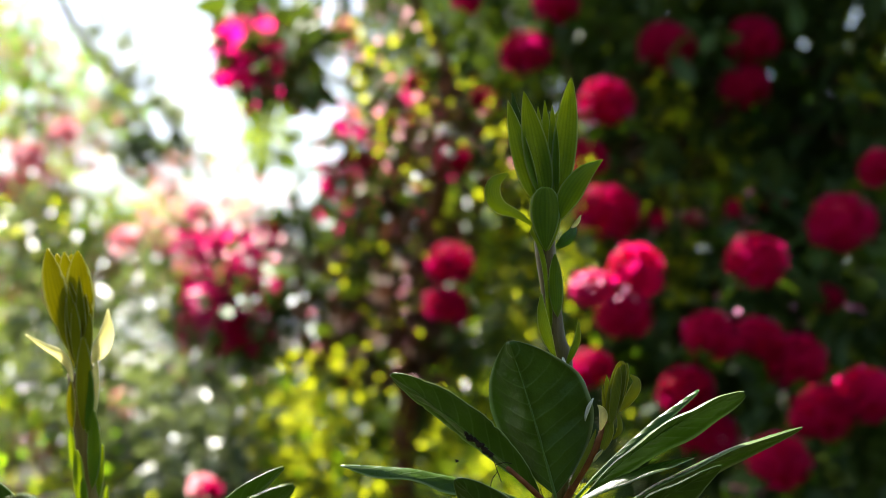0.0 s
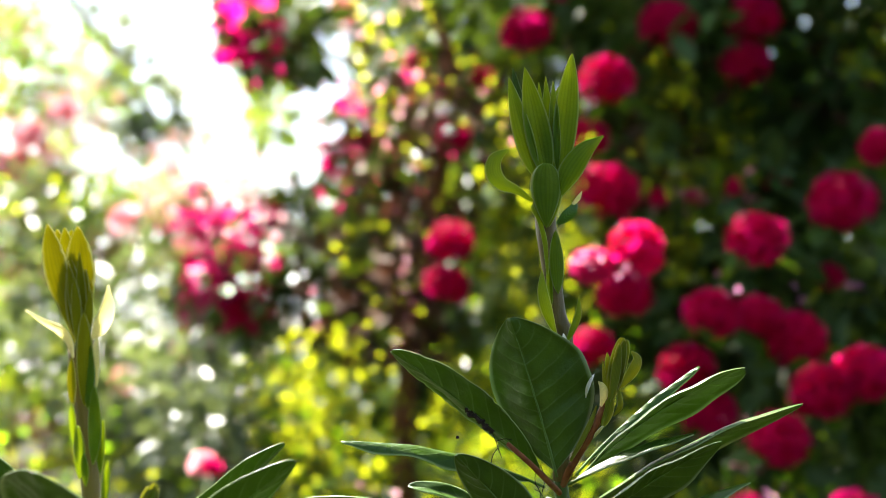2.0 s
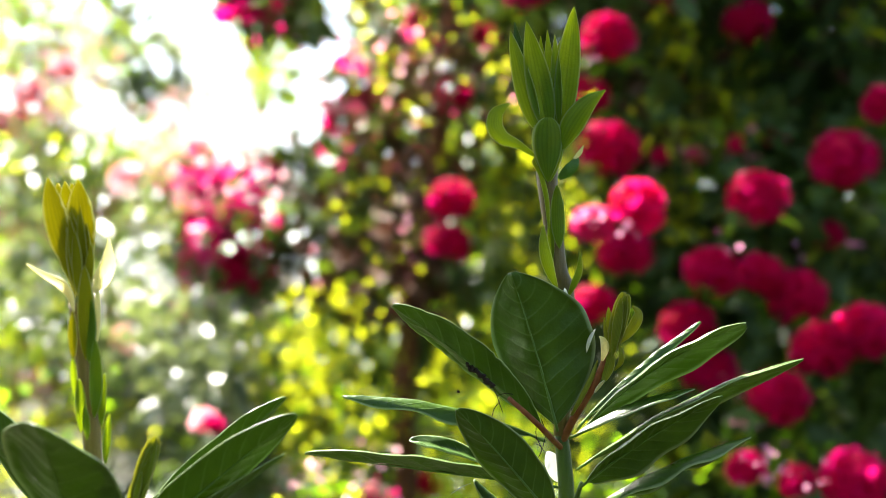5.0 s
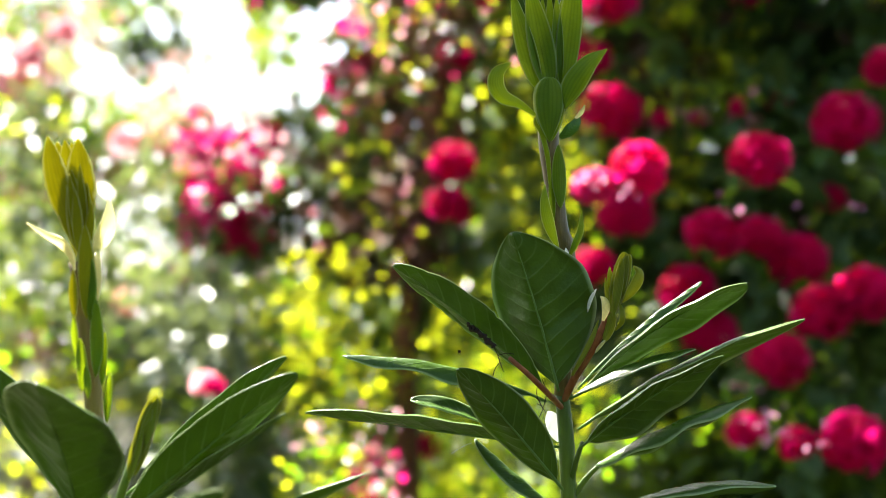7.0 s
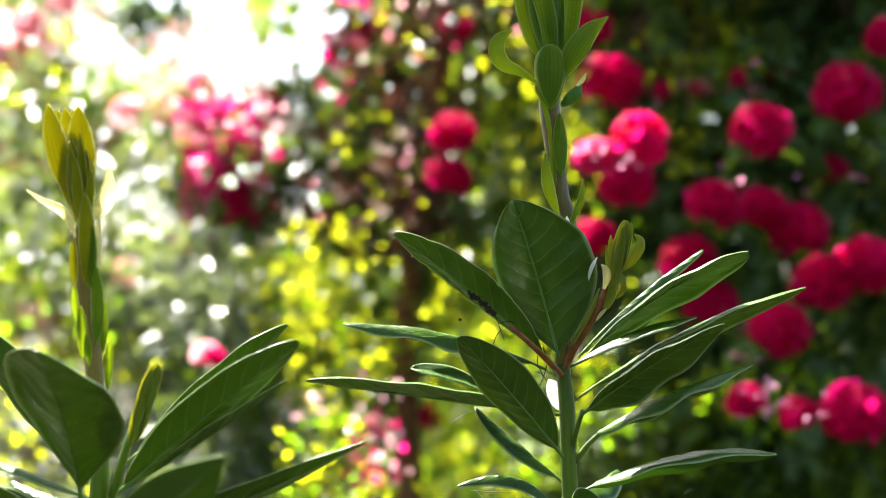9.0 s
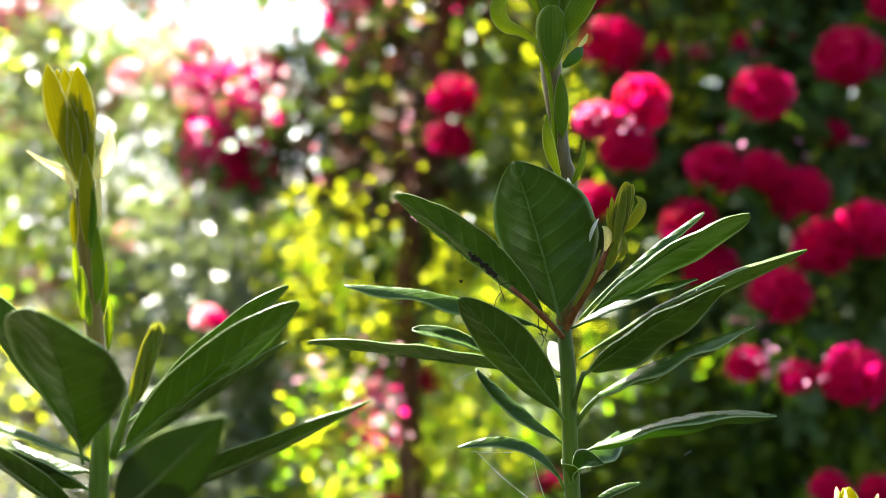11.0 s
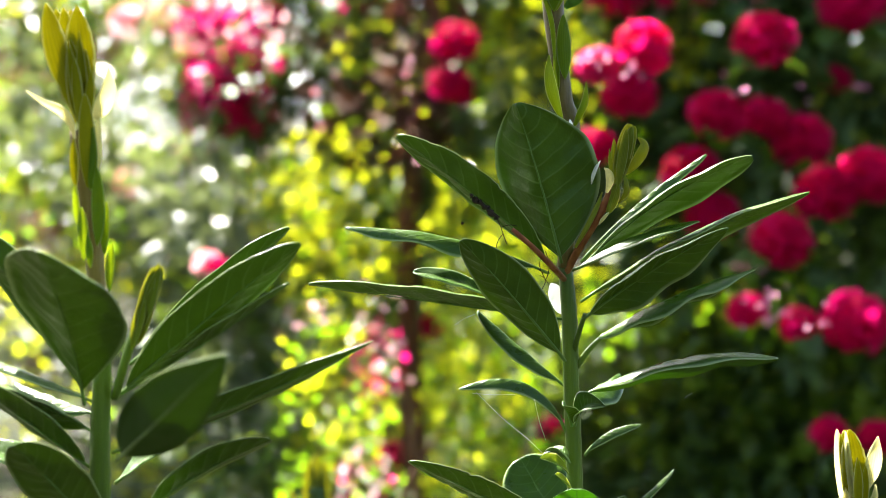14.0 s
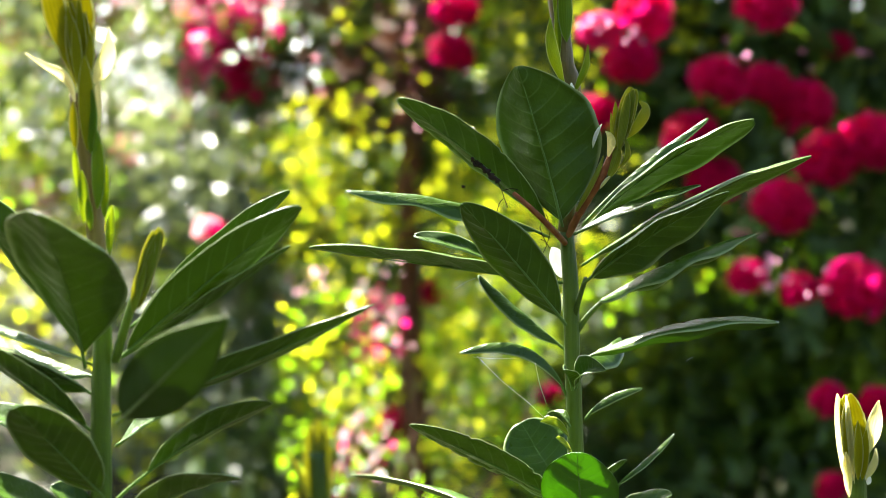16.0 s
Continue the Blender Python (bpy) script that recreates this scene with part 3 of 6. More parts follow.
leaf(mid, (0.0845, 1.11, 0.9266), (0.1187, 1.15, 0.9408), 0.0247, 75, fold=-0.8)
leaf(mid, (0.0791, 1.1, 0.9076), (0.0076, 1.09, 0.938), 0.0127, 88, fold=-1.0, bow=0.27)
leaf(mid, (0.083, 1.088, 0.914), (0.1014, 1.07, 0.9297), 0.0184, 60, fold=0.8, bow=0.25)
leaf(mid, (0.0818, 1.088, 0.914), (0.0741, 1.07, 0.9296), 0.0133, 120, fold=0.8, bow=0.1)
leaf(mid, (0.0909, 1.1, 0.8925), (0.1285, 1.1, 0.9135), 0.0080, 86, fold=-1.0, bow=0.15)
bract(mid, (0.0797, 1.09, 0.8818), (0.0604, 1.08, 0.8939), 0.0119, 70, fold=0.5, bow=0.1)
leaf(mid, (0.0804, 1.09, 0.8893), (0.0653, 1.1, 0.895), 0.0105, 80, fold=0.5, bow=0.25)
bract(mid, (0.0813, 1.09, 0.8724), (0.0705, 1.08, 0.8836), 0.0082, 80, fold=0.5)
leaf(mid, (0.0824, 1.1, 0.8323), (-0.0248, 1.07, 0.8931), 0.0341, 128, fold=0.3, peak=0.5, nibble=0.6, bow=0.02)
leaf(mid, (0.0824, 1.13, 0.8294), (0.0504, 1.15, 0.8812), 0.0499, 20, fold=0.1, peak=0.55, full=1.1)
leaf(mid, (0.0893, 1.08, 0.8125), (0.081, 1.04, 0.8814), 0.0500, 168, fold=0.15, peak=0.55, full=1.45, wave=0.06, top=leaf_young, under=leaf_young)
leaf(mid, (0.1098, 1.1, 0.8454), (0.1503, 1.1, 0.8829), 0.0068, 90, fold=-0.8)
leaf(mid, (0.0929, 1.1, 0.84), (0.119, 1.1, 0.8649), 0.0188, 110, fold=0.4, peak=0.6)
leaf(mid, (0.0893, 1.1, 0.8209), (0.1466, 1.08, 0.8462), 0.0224, 75, fold=0.4, peak=0.6)
leaf(mid, (0.082, 1.1, 0.7998), (-0.0715, 1.22, 0.8286), 0.0278, 100, fold=0.3, peak=0.5, bow=0.05)
leaf(mid, (0.0821, 1.1, 0.7902), (-0.0047, 1.05, 0.8105), 0.0404, 60, fold=0.3, peak=0.5, bow=0.05)
leaf(mid, (0.0916, 1.1, 0.7903), (0.2001, 1.15, 0.7975), 0.0423, 70, fold=0.3, peak=0.5, bow=0.05)
# white patch added where a sun glint shows between leaf and stem
bract(mid, (0.0754, 1.106, 0.986), (0.0688, 1.112, 1.0059), 0.0130, 150, top=scale_white, under=scale_white, label='white patch for a sun glint by the stem')
tube("flower_stalk", [(0.0788, 1.104, 1.0072), (0.0669, 1.072, 1.0196), (0.054, 1.064, 1.0322), (0.0412, 1.07, 1.0434)], [0.00208, 0.00202, 0.00182, 0.00146], twig_red, mid, "reddish old flower stalk", 12, 8, 0.0)
tube("side_shoot", [(0.0762, 1.1, 1.0097), (0.0843, 1.092, 1.0281), (0.0975, 1.085, 1.0512), (0.1075, 1.085, 1.0725)], [0.00263, 0.00261, 0.00260, 0.00297], twig_red, mid, "reddish side shoot", 12, 8, 0.0)
bract(mid, (0.1078, 1.0840, 1.0674), (0.1166, 1.0800, 1.1117), 0.0111, 4, fold=0.5, peak=0.5, tipped=0.5, top=bract_dull, under=bract_dull)
bract(mid, (0.1105, 1.0830, 1.0711), (0.1194, 1.0790, 1.1103), 0.0089, 14, fold=0.5, peak=0.55, tipped=0.5, top=bract_dull, under=bract_dull)
bract(mid, (0.1088, 1.0800, 1.0696), (0.1141, 1.0760, 1.1076), 0.0066, -6, fold=0.5, peak=0.5, tipped=0.6, top=bract_dull, under=bract_dull)
sickle(mid, [(0.1133, 1.0820, 1.0784), (0.1194, 1.0790, 1.0849), (0.1246, 1.0780, 1.0929), (0.1258, 1.0790, 1.0987), (0.1224, 1.0820, 1.1027)], [0.0018, 0.0059, 0.0074, 0.0052, 0.0011], bract_dull, 0.35)
bract(mid, (0.1074, 1.0820, 1.0827), (0.1066, 1.0800, 1.1023), 0.0044, 0, tipped=0.9, top=bract_dull, under=bract_dull)
bract(mid, (0.1060, 1.0820, 1.0740), (0.1037, 1.0800, 1.0957), 0.0030, 0, tipped=1.0, top=bract_dull, under=bract_dull)
sickle(mid, [(0.1025, 1.0820, 1.0670), (0.1042, 1.0784, 1.0751), (0.1030, 1.0784, 1.0805), (0.1008, 1.0820, 1.0830)], [0.0018, 0.0055, 0.0041, 0.0007], bract_pale, 0.35)
sickle(mid, [(0.1103, 1.0800, 1.0609), (0.1143, 1.0764, 1.0668), (0.1142, 1.0764, 1.0740), (0.1130, 1.0800, 1.0784)], [0.0011, 0.0037, 0.0030, 0.0011], bract_dull, 0.35)
sickle(mid, [(0.0827, 1.0860, 1.0313), (0.0889, 1.0824, 1.0429), (0.0960, 1.0824, 1.0571), (0.0999, 1.0860, 1.0673)], [0.0019, 0.0033, 0.0033, 0.0007], bract_dull, 0.35)
bract(mid, (0.0977, 1.0830, 1.0462), (0.1039, 1.0800, 1.0543), 0.0030, 140, top=bract_pale, under=bract_pale)
bract(mid, (0.1033, 1.0820, 1.0528), (0.1095, 1.0800, 1.0740), 0.0081, 10, fold=-0.5, tipped=0.8, top=bract_dull, under=bract_dull)
bract(mid, (0.0931, 1.088, 1.0724), (0.0984, 1.084, 1.0878), 0.0027, 30, bend=0.12, top=scale_white, under=scale_white)
bud = new("bud")
bud.parent = mid
bud.matrix_parent_inverse = mid.matrix_world.inverted()
bud["label"] = "tall green closed flower bud"
bud.matrix_world = Matrix.Translation((0.068, 1.1, 1.2021))
bpy.context.view_layer.update()
bract(bud, (0.0716, 1.1080, 1.2212), (0.0780, 1.1080, 1.2812), 0.0159, 0, fold=0.05, peak=0.42)
bract(bud, (0.0593, 1.1060, 1.2248), (0.0466, 1.1060, 1.2936), 0.0091, -10, peak=0.45, tipped=0.9, top=leaf_top, under=leaf_top)
bract(bud, (0.0672, 1.0990, 1.2202), (0.0636, 1.0970, 1.2824), 0.0075, -4, peak=0.4, tipped=0.9)
bract(bud, (0.0708, 1.0960, 1.2199), (0.0680, 1.0940, 1.2861), 0.0090, 0, peak=0.4, tipped=1.0)
bract(bud, (0.0741, 1.0940, 1.2197), (0.0728, 1.0920, 1.2824), 0.0082, 4, peak=0.4, tipped=0.9)
bract(bud, (0.0617, 1.0940, 1.2189), (0.0435, 1.0950, 1.2855), 0.0142, -22, peak=0.4, tipped=0.95, bend=0.02)
bract(bud, (0.0685, 1.0900, 1.2185), (0.0537, 1.0870, 1.2906), 0.0179, -5, peak=0.4, tipped=0.95, bend=-0.03)
bract(bud, (0.0773, 1.0920, 1.2187), (0.0855, 1.0900, 1.3003), 0.0168, 8, peak=0.45, tipped=0.85, bend=-0.03)
bract(bud, (0.0692, 1.0860, 1.1843), (0.0753, 1.0840, 1.2223), 0.0111, 12, fold=-0.4, peak=0.55, bend=0.05)
bract(bud, (0.0663, 1.0860, 1.1851), (0.0596, 1.0840, 1.2216), 0.0104, -14, fold=-0.4, peak=0.55, bend=0.05)
bract(bud, (0.0676, 1.0830, 1.1834), (0.0671, 1.0780, 1.2257), 0.0207, 0, fold=-0.55, full=1.7, peak=0.6, tipped=0.55, bend=0.06)
sickle(bud, [(0.0759, 1.0840, 1.2044), (0.0824, 1.0804, 1.2197), (0.0929, 1.0804, 1.2346), (0.1052, 1.0840, 1.2445)], [0.0036, 0.0152, 0.0120, 0.0012], bract_skin, 0.35)
sickle(bud, [(0.0589, 1.0860, 1.2015), (0.0476, 1.0834, 1.2088), (0.0379, 1.0822, 1.2128), (0.0327, 1.0822, 1.2206), (0.0343, 1.0834, 1.2297), (0.0430, 1.0860, 1.2361)], [0.0022, 0.0060, 0.0095, 0.0112, 0.0090, 0.0012], bract_skin, 0.35)
sickle(bud, [(0.0747, 1.0840, 1.1864), (0.0800, 1.0804, 1.1906), (0.0845, 1.0804, 1.1954), (0.0871, 1.0840, 1.2025)], [0.0030, 0.0078, 0.0070, 0.0011], leaf_young, 0.35)
sickle(bud, [(0.0847, 1.0820, 1.1989), (0.0881, 1.0780, 1.2027), (0.0907, 1.0820, 1.2075)], [0.0018, 0.0030, 0.0007], bract_pale, 0.35)
sickle(bud, [(0.0686, 1.0900, 1.1533), (0.0667, 1.0870, 1.1747), (0.0626, 1.0860, 1.1896), (0.0586, 1.0870, 1.1971), (0.0614, 1.0900, 1.2019)], [0.0015, 0.0034, 0.0030, 0.0026, 0.0007], bract_skin, 0.35)
bract(mid, (0.0757, 1.0910, 1.1406), (0.0739, 1.0890, 1.1823), 0.0101, 8, fold=-0.4, peak=0.5, tipped=0.8)
sickle(mid, [(0.0741, 1.0920, 1.1138), (0.0680, 1.0884, 1.1294), (0.0651, 1.0884, 1.1431), (0.0650, 1.0920, 1.1563)], [0.0019, 0.0078, 0.0067, 0.0011], bract_skin, 0.35)
sickle(mid, [(0.0804, 1.0920, 1.1072), (0.0847, 1.0884, 1.1168), (0.0884, 1.0884, 1.1264), (0.0895, 1.0920, 1.1392)], [0.0011, 0.0045, 0.0045, 0.0007], bract_skin, 0.35)
bract(mid, (0.0802, 1.0900, 1.1027), (0.0787, 1.0880, 1.1145), 0.0034, 10, top=scale_white, under=scale_white)
bract(mid, (0.0713, 1.0940, 1.1303), (0.0691, 1.0920, 1.1638), 0.0045, -10, fold=0.5)

# ---------------------------------------------------------------- withered bits and spider silk
litter = plant("withered_flower_remains", (0.0232, 1.078, 1.0584), "black withered flower remains stuck on a leaf edge", "debris")
tube("shred", [(0.0139, 1.084, 1.0655), (0.0153, 1.083, 1.0647), (0.0140, 1.084, 1.0630)], [0.00074, 0.00126, 0.00037], dead_matter, litter, "", 6, 6, 0.9)
tube("shred", [(0.0180, 1.084, 1.0626), (0.0176, 1.083, 1.0637), (0.0178, 1.084, 1.0624)], [0.00074, 0.00126, 0.00037], dead_matter, litter, "", 6, 6, 0.9)
tube("shred", [(0.0158, 1.084, 1.0638), (0.0168, 1.083, 1.0610), (0.0206, 1.084, 1.0602)], [0.00074, 0.00126, 0.00037], dead_matter, litter, "", 6, 6, 0.9)
tube("shred", [(0.0196, 1.084, 1.0626), (0.0182, 1.083, 1.0609), (0.0212, 1.084, 1.0592)], [0.00074, 0.00126, 0.00037], dead_matter, litter, "", 6, 6, 0.9)
tube("shred", [(0.0211, 1.084, 1.0621), (0.0203, 1.083, 1.0599), (0.0209, 1.084, 1.0601)], [0.00074, 0.00126, 0.00037], dead_matter, litter, "", 6, 6, 0.9)
tube("shred", [(0.0204, 1.084, 1.0612), (0.0224, 1.083, 1.0585), (0.0222, 1.084, 1.0589)], [0.00074, 0.00126, 0.00037], dead_matter, litter, "", 6, 6, 0.9)
tube("shred", [(0.0233, 1.084, 1.0589), (0.0233, 1.083, 1.0577), (0.0231, 1.084, 1.0577)], [0.00074, 0.00126, 0.00037], dead_matter, litter, "", 6, 6, 0.9)
tube("shred", [(0.0231, 1.084, 1.0585), (0.0220, 1.083, 1.0582), (0.0259, 1.084, 1.0578)], [0.00074, 0.00126, 0.00037], dead_matter, litter, "", 6, 6, 0.9)
tube("shred", [(0.0217, 1.084, 1.0570), (0.0235, 1.083, 1.0568), (0.0250, 1.084, 1.0561)], [0.00074, 0.00126, 0.00037], dead_matter, litter, "", 6, 6, 0.9)
tube("shred", [(0.0270, 1.084, 1.0574), (0.0250, 1.083, 1.0567), (0.0270, 1.084, 1.0554)], [0.00074, 0.00126, 0.00037], dead_matter, litter, "", 6, 6, 0.9)
tube("shred", [(0.0252, 1.084, 1.0549), (0.0258, 1.083, 1.0550), (0.0297, 1.084, 1.0550)], [0.00074, 0.00126, 0.00037], dead_matter, litter, "", 6, 6, 0.9)
tube("shred", [(0.0250, 1.084, 1.0555), (0.0283, 1.083, 1.0539), (0.0269, 1.084, 1.0535)], [0.00074, 0.00126, 0.00037], dead_matter, litter, "", 6, 6, 0.9)
tube("shred", [(0.0266, 1.084, 1.0540), (0.0270, 1.083, 1.0529), (0.0318, 1.084, 1.0511)], [0.00074, 0.00126, 0.00037], dead_matter, litter, "", 6, 6, 0.9)
tube("shred", [(0.0301, 1.084, 1.0517), (0.0280, 1.083, 1.0530), (0.0333, 1.084, 1.0507)], [0.00074, 0.00126, 0.00037], dead_matter, litter, "", 6, 6, 0.9)
tube("shred", [(0.0298, 1.084, 1.0508), (0.0311, 1.083, 1.0508), (0.0304, 1.084, 1.0513)], [0.00074, 0.00126, 0.00037], dead_matter, litter, "", 6, 6, 0.9)
tube("shred", [(0.0310, 1.084, 1.0523), (0.0314, 1.083, 1.0496), (0.0317, 1.084, 1.0509)], [0.00074, 0.00126, 0.00037], dead_matter, litter, "", 6, 6, 0.9)
tube("thread", [(0.0299, 1.082, 1.0539), (0.0336, 1.082, 1.0455), (0.0355, 1.082, 1.0401), (0.0378, 1.082, 1.0335)], [0.00028, 0.00028, 0.00028, 0.00028], dead_matter, litter, "", 8, 4, 0.0)
tube("thread", [(0.0355, 1.082, 1.0401), (0.0323, 1.082, 1.0357), (0.0305, 1.082, 1.0291)], [0.00028, 0.00028, 0.00028], dead_matter, litter, "", 8, 4, 0.0)
tube("thread", [(0.034, 1.082, 1.0444), (0.0399, 1.082, 1.0459), (0.0446, 1.082, 1.0452)], [0.00028, 0.00028, 0.00028], dead_matter, litter, "", 8, 4, 0.0)
tube("thread", [(0.0601, 1.082, 1.0274), (0.0595, 1.082, 1.0182), (0.0632, 1.082, 1.0101), (0.0611, 1.082, 1.0043)], [0.00028, 0.00028, 0.00028, 0.00028], dead_matter, litter, "", 8, 4, 0.0)
tube("thread", [(0.063, 1.082, 1.0292), (0.0657, 1.082, 1.0201), (0.0639, 1.082, 1.0109)], [0.00028, 0.00028, 0.00028], dead_matter, litter, "", 8, 4, 0.0)
tube("thread", [(0.0595, 1.082, 1.0131), (0.0625, 1.082, 1.0116), (0.0654, 1.082, 1.0072)], [0.00028, 0.00028, 0.00028], dead_matter, litter, "", 8, 4, 0.0)
tube("thread", [(0.0584, 1.082, 1.0175), (0.061, 1.082, 1.0153), (0.0624, 1.082, 1.0145)], [0.00028, 0.00028, 0.00028], dead_matter, litter, "", 8, 4, 0.0)
tube("speck", [(0.0081, 1.082, 1.0469), (0.0102, 1.082, 1.0469)], [0.00111, 0.00074], dead_matter, litter, "", 3, 6, 0.4)
web = plant("spider_web", (0.0393, 1.09, 0.9135), "loose strands of pale spider silk between leaves", "spider web")
tube("strand", [(0.0187, 1.09, 0.9358), (0.0355, 1.09, 0.919), (0.0524, 1.09, 0.9053), (0.0625, 1.09, 0.8956)], [0.00012, 0.00012, 0.00012, 0.00012], silk, web, "", 6, 4, 0.0)
tube("strand", [(0.0161, 1.09, 0.935), (0.0299, 1.09, 0.934), (0.0447, 1.09, 0.9344)], [0.00012, 0.00012, 0.00012], silk, web, "", 6, 4, 0.0)
tube("strand", [(0.057, 1.09, 0.9315), (0.0601, 1.09, 0.9173), (0.0646, 1.09, 0.9042)], [0.00012, 0.00012, 0.00012], silk, web, "", 6, 4, 0.0)
tube("strand", [(0.004, 1.09, 0.9797), (0.0114, 1.09, 0.9845), (0.0173, 1.09, 0.9868)], [0.00012, 0.00012, 0.00012], silk, web, "", 6, 4, 0.0)
tube("strand", [(0.156, 1.09, 0.9327), (0.1578, 1.09, 0.9342), (0.1607, 1.09, 0.9357)], [0.00012, 0.00012, 0.00012], silk, web, "", 6, 4, 0.0)
tube("strand", [(0.0673, 1.09, 0.8967), (0.0647, 1.09, 0.896), (0.0629, 1.09, 0.8952)], [0.00012, 0.00012, 0.00012], silk, web, "", 6, 4, 0.0)

# ---------------------------------------------------------------- the western shoot
west = plant("rhododendron_shoot", (-0.2064, 0.97, 0), "rhododendron shoot with broad dark leaves and a sunlit yellow-green bud")
tube("stem", [(-0.2264, 0.99, 0), (-0.2076, 0.97, 0.7419), (-0.2037, 0.97, 0.8667), (-0.2031, 0.97, 0.9276), (-0.2017, 0.97, 0.9642), (-0.203, 0.97, 1.0006)], [0.009, 0.0075, 0.0063, 0.0060, 0.0053, 0.0050], stem_green, west, "thick green stem", 30, 12, 0.06)
tube("stem", [(-0.2031, 0.97, 0.994), (-0.2048, 0.97, 1.017), (-0.2065, 0.97, 1.0381), (-0.2089, 0.97, 1.0643), (-0.2109, 0.97, 1.084), (-0.2129, 0.97, 1.1037)], [0.00530, 0.00530, 0.00564, 0.00597, 0.00663, 0.00729], stem_red, west, "reddish upper stem", 20, 12, 0.05)
leaf(west, (-0.2098, 0.9600, 0.9457), (-0.2143, 0.8665, 1.0391), 0.0747, 156, fold=0.245, peak=0.582, full=2.2, tipped=0.9, bend=0.038)
leaf(west, (-0.2120, 0.9850, 0.9562), (-0.2840, 1.0000, 1.0435), 0.0330, 150, fold=0.4, peak=0.55)
leaf(west, (-0.1946, 0.97, 0.9476), (-0.0854, 0.96, 1.039), 0.0369, 133, fold=0.3, peak=0.5, bow=0.01)
leaf(west, (-0.1939, 1.01, 0.9628), (-0.0982, 1.03, 1.0453), 0.0314, 115, fold=0.3)
leaf(west, (-0.2003, 0.99, 0.9448), (-0.0925, 0.97, 1.0156), 0.0221, 104, fold=0.3, bow=-0.02)
leaf(west, (-0.1756, 0.8800, 0.9272), (-0.0997, 0.7500, 0.9989), 0.0370, 172, fold=0.3, peak=0.42, full=1.5, tipped=1.05, quilt=0.02, under=leaf_whorl)
leaf(west, (-0.1945, 0.96, 0.9177), (-0.0427, 0.95, 0.9839), 0.0240, 128, fold=0.35, peak=0.36, full=1.8, bow=-0.02)
leaf(west, (-0.2078, 0.97, 0.9459), (-0.2875, 0.99, 0.9732), 0.0147, 98, fold=-0.5, bow=0.02)
leaf(west, (-0.2064, 0.97, 0.9276), (-0.2728, 0.95, 0.963), 0.0315, 128, fold=-0.3, bow=0.03)
leaf(west, (-0.2127, 1, 0.9338), (-0.266, 1.02, 0.9501), 0.0214, 84, fold=-0.7)
leaf(west, (-0.2073, 0.97, 0.9059), (-0.2702, 0.93, 0.9655), 0.0325, 130, fold=0.3)
leaf(west, (-0.1978, 0.95, 0.8719), (-0.2376, 0.91, 0.9302), 0.0413, 160, fold=0.2, peak=0.55, full=1.2)
leaf(west, (-0.2127, 0.99, 0.8903), (-0.2879, 1, 0.9173), 0.0272, 70, fold=0.3)
leaf(west, (-0.1971, 0.97, 0.8641), (-0.1022, 0.96, 0.9251), 0.0330, 120, fold=0.35, peak=0.58, stalk=0.25, bow=0.06)
leaf(west, (-0.1956, 0.97, 0.8405), (-0.1188, 0.95, 0.8821), 0.0361, 120, fold=0.35, peak=0.55, bow=0.12)
leaf(west, (-0.2011, 1, 0.8919), (-0.1534, 1.02, 0.9276), 0.0311, 70, fold=0.3, peak=0.6)
leaf(west, (-0.2054, 0.97, 0.859), (-0.2311, 0.96, 0.8755), 0.0198, 65, fold=0.3)
leaf(west, (-0.2056, 0.97, 0.8404), (-0.2736, 0.96, 0.8825), 0.0330, 75, fold=0.3)
leaf(west, (-0.2054, 0.98, 0.9058), (-0.2, 0.98, 0.9429), 0.0087, 20, fold=0.5)
tube("side_shoot", [(-0.1936, 0.965, 0.9483), (-0.1849, 0.96, 0.9753), (-0.1759, 0.96, 0.9999)], [0.00264, 0.00262, 0.00295], stem_green, west, "olive side shoot", 12, 8, 0.0)
bract(west, (-0.1792, 0.958, 0.9837), (-0.1655, 0.956, 1.0272), 0.0098, 5, top=bract_dull, under=bract_dull, fold=0.5)
bract(west, (-0.1772, 0.958, 0.9887), (-0.163, 0.956, 1.0233), 0.0085, 25, top=bract_dull, under=bract_dull, fold=0.5)
bract(west, (-0.1798, 0.958, 0.9854), (-0.1694, 0.956, 1.0252), 0.0085, -15, top=bract_dull, under=bract_dull, fold=0.5)
bract(west, (-0.1759, 0.958, 0.9919), (-0.1642, 0.956, 1.0259), 0.0085, 0, top=bract_dull, under=bract_dull, fold=0.5)
bract(west, (-0.1819, 0.958, 0.9772), (-0.1741, 0.956, 1.0084), 0.0072, 10, top=bract_dull, under=bract_dull, fold=0.5)
bract(west, (-0.1786, 0.958, 0.9805), (-0.1676, 0.956, 1.0149), 0.0085, 12, top=bract_dull, under=bract_dull, fold=0.5)
wbud = new("bud")
wbud.parent = west
wbud.matrix_parent_inverse = west.matrix_world.inverted()
wbud["label"] = "sunlit yellow-green flower bud"
wbud.matrix_world = Matrix.Translation((-0.2121, 0.97, 1.0938))
bpy.context.view_layer.update()
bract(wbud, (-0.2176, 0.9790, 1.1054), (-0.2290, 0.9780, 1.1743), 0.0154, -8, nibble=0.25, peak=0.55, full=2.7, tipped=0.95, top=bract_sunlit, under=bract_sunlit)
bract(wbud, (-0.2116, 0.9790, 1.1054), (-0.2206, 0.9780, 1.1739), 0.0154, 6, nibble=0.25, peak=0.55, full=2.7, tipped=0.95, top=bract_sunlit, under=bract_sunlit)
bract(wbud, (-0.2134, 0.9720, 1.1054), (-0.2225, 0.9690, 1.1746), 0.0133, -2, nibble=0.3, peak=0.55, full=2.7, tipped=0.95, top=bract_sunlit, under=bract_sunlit)
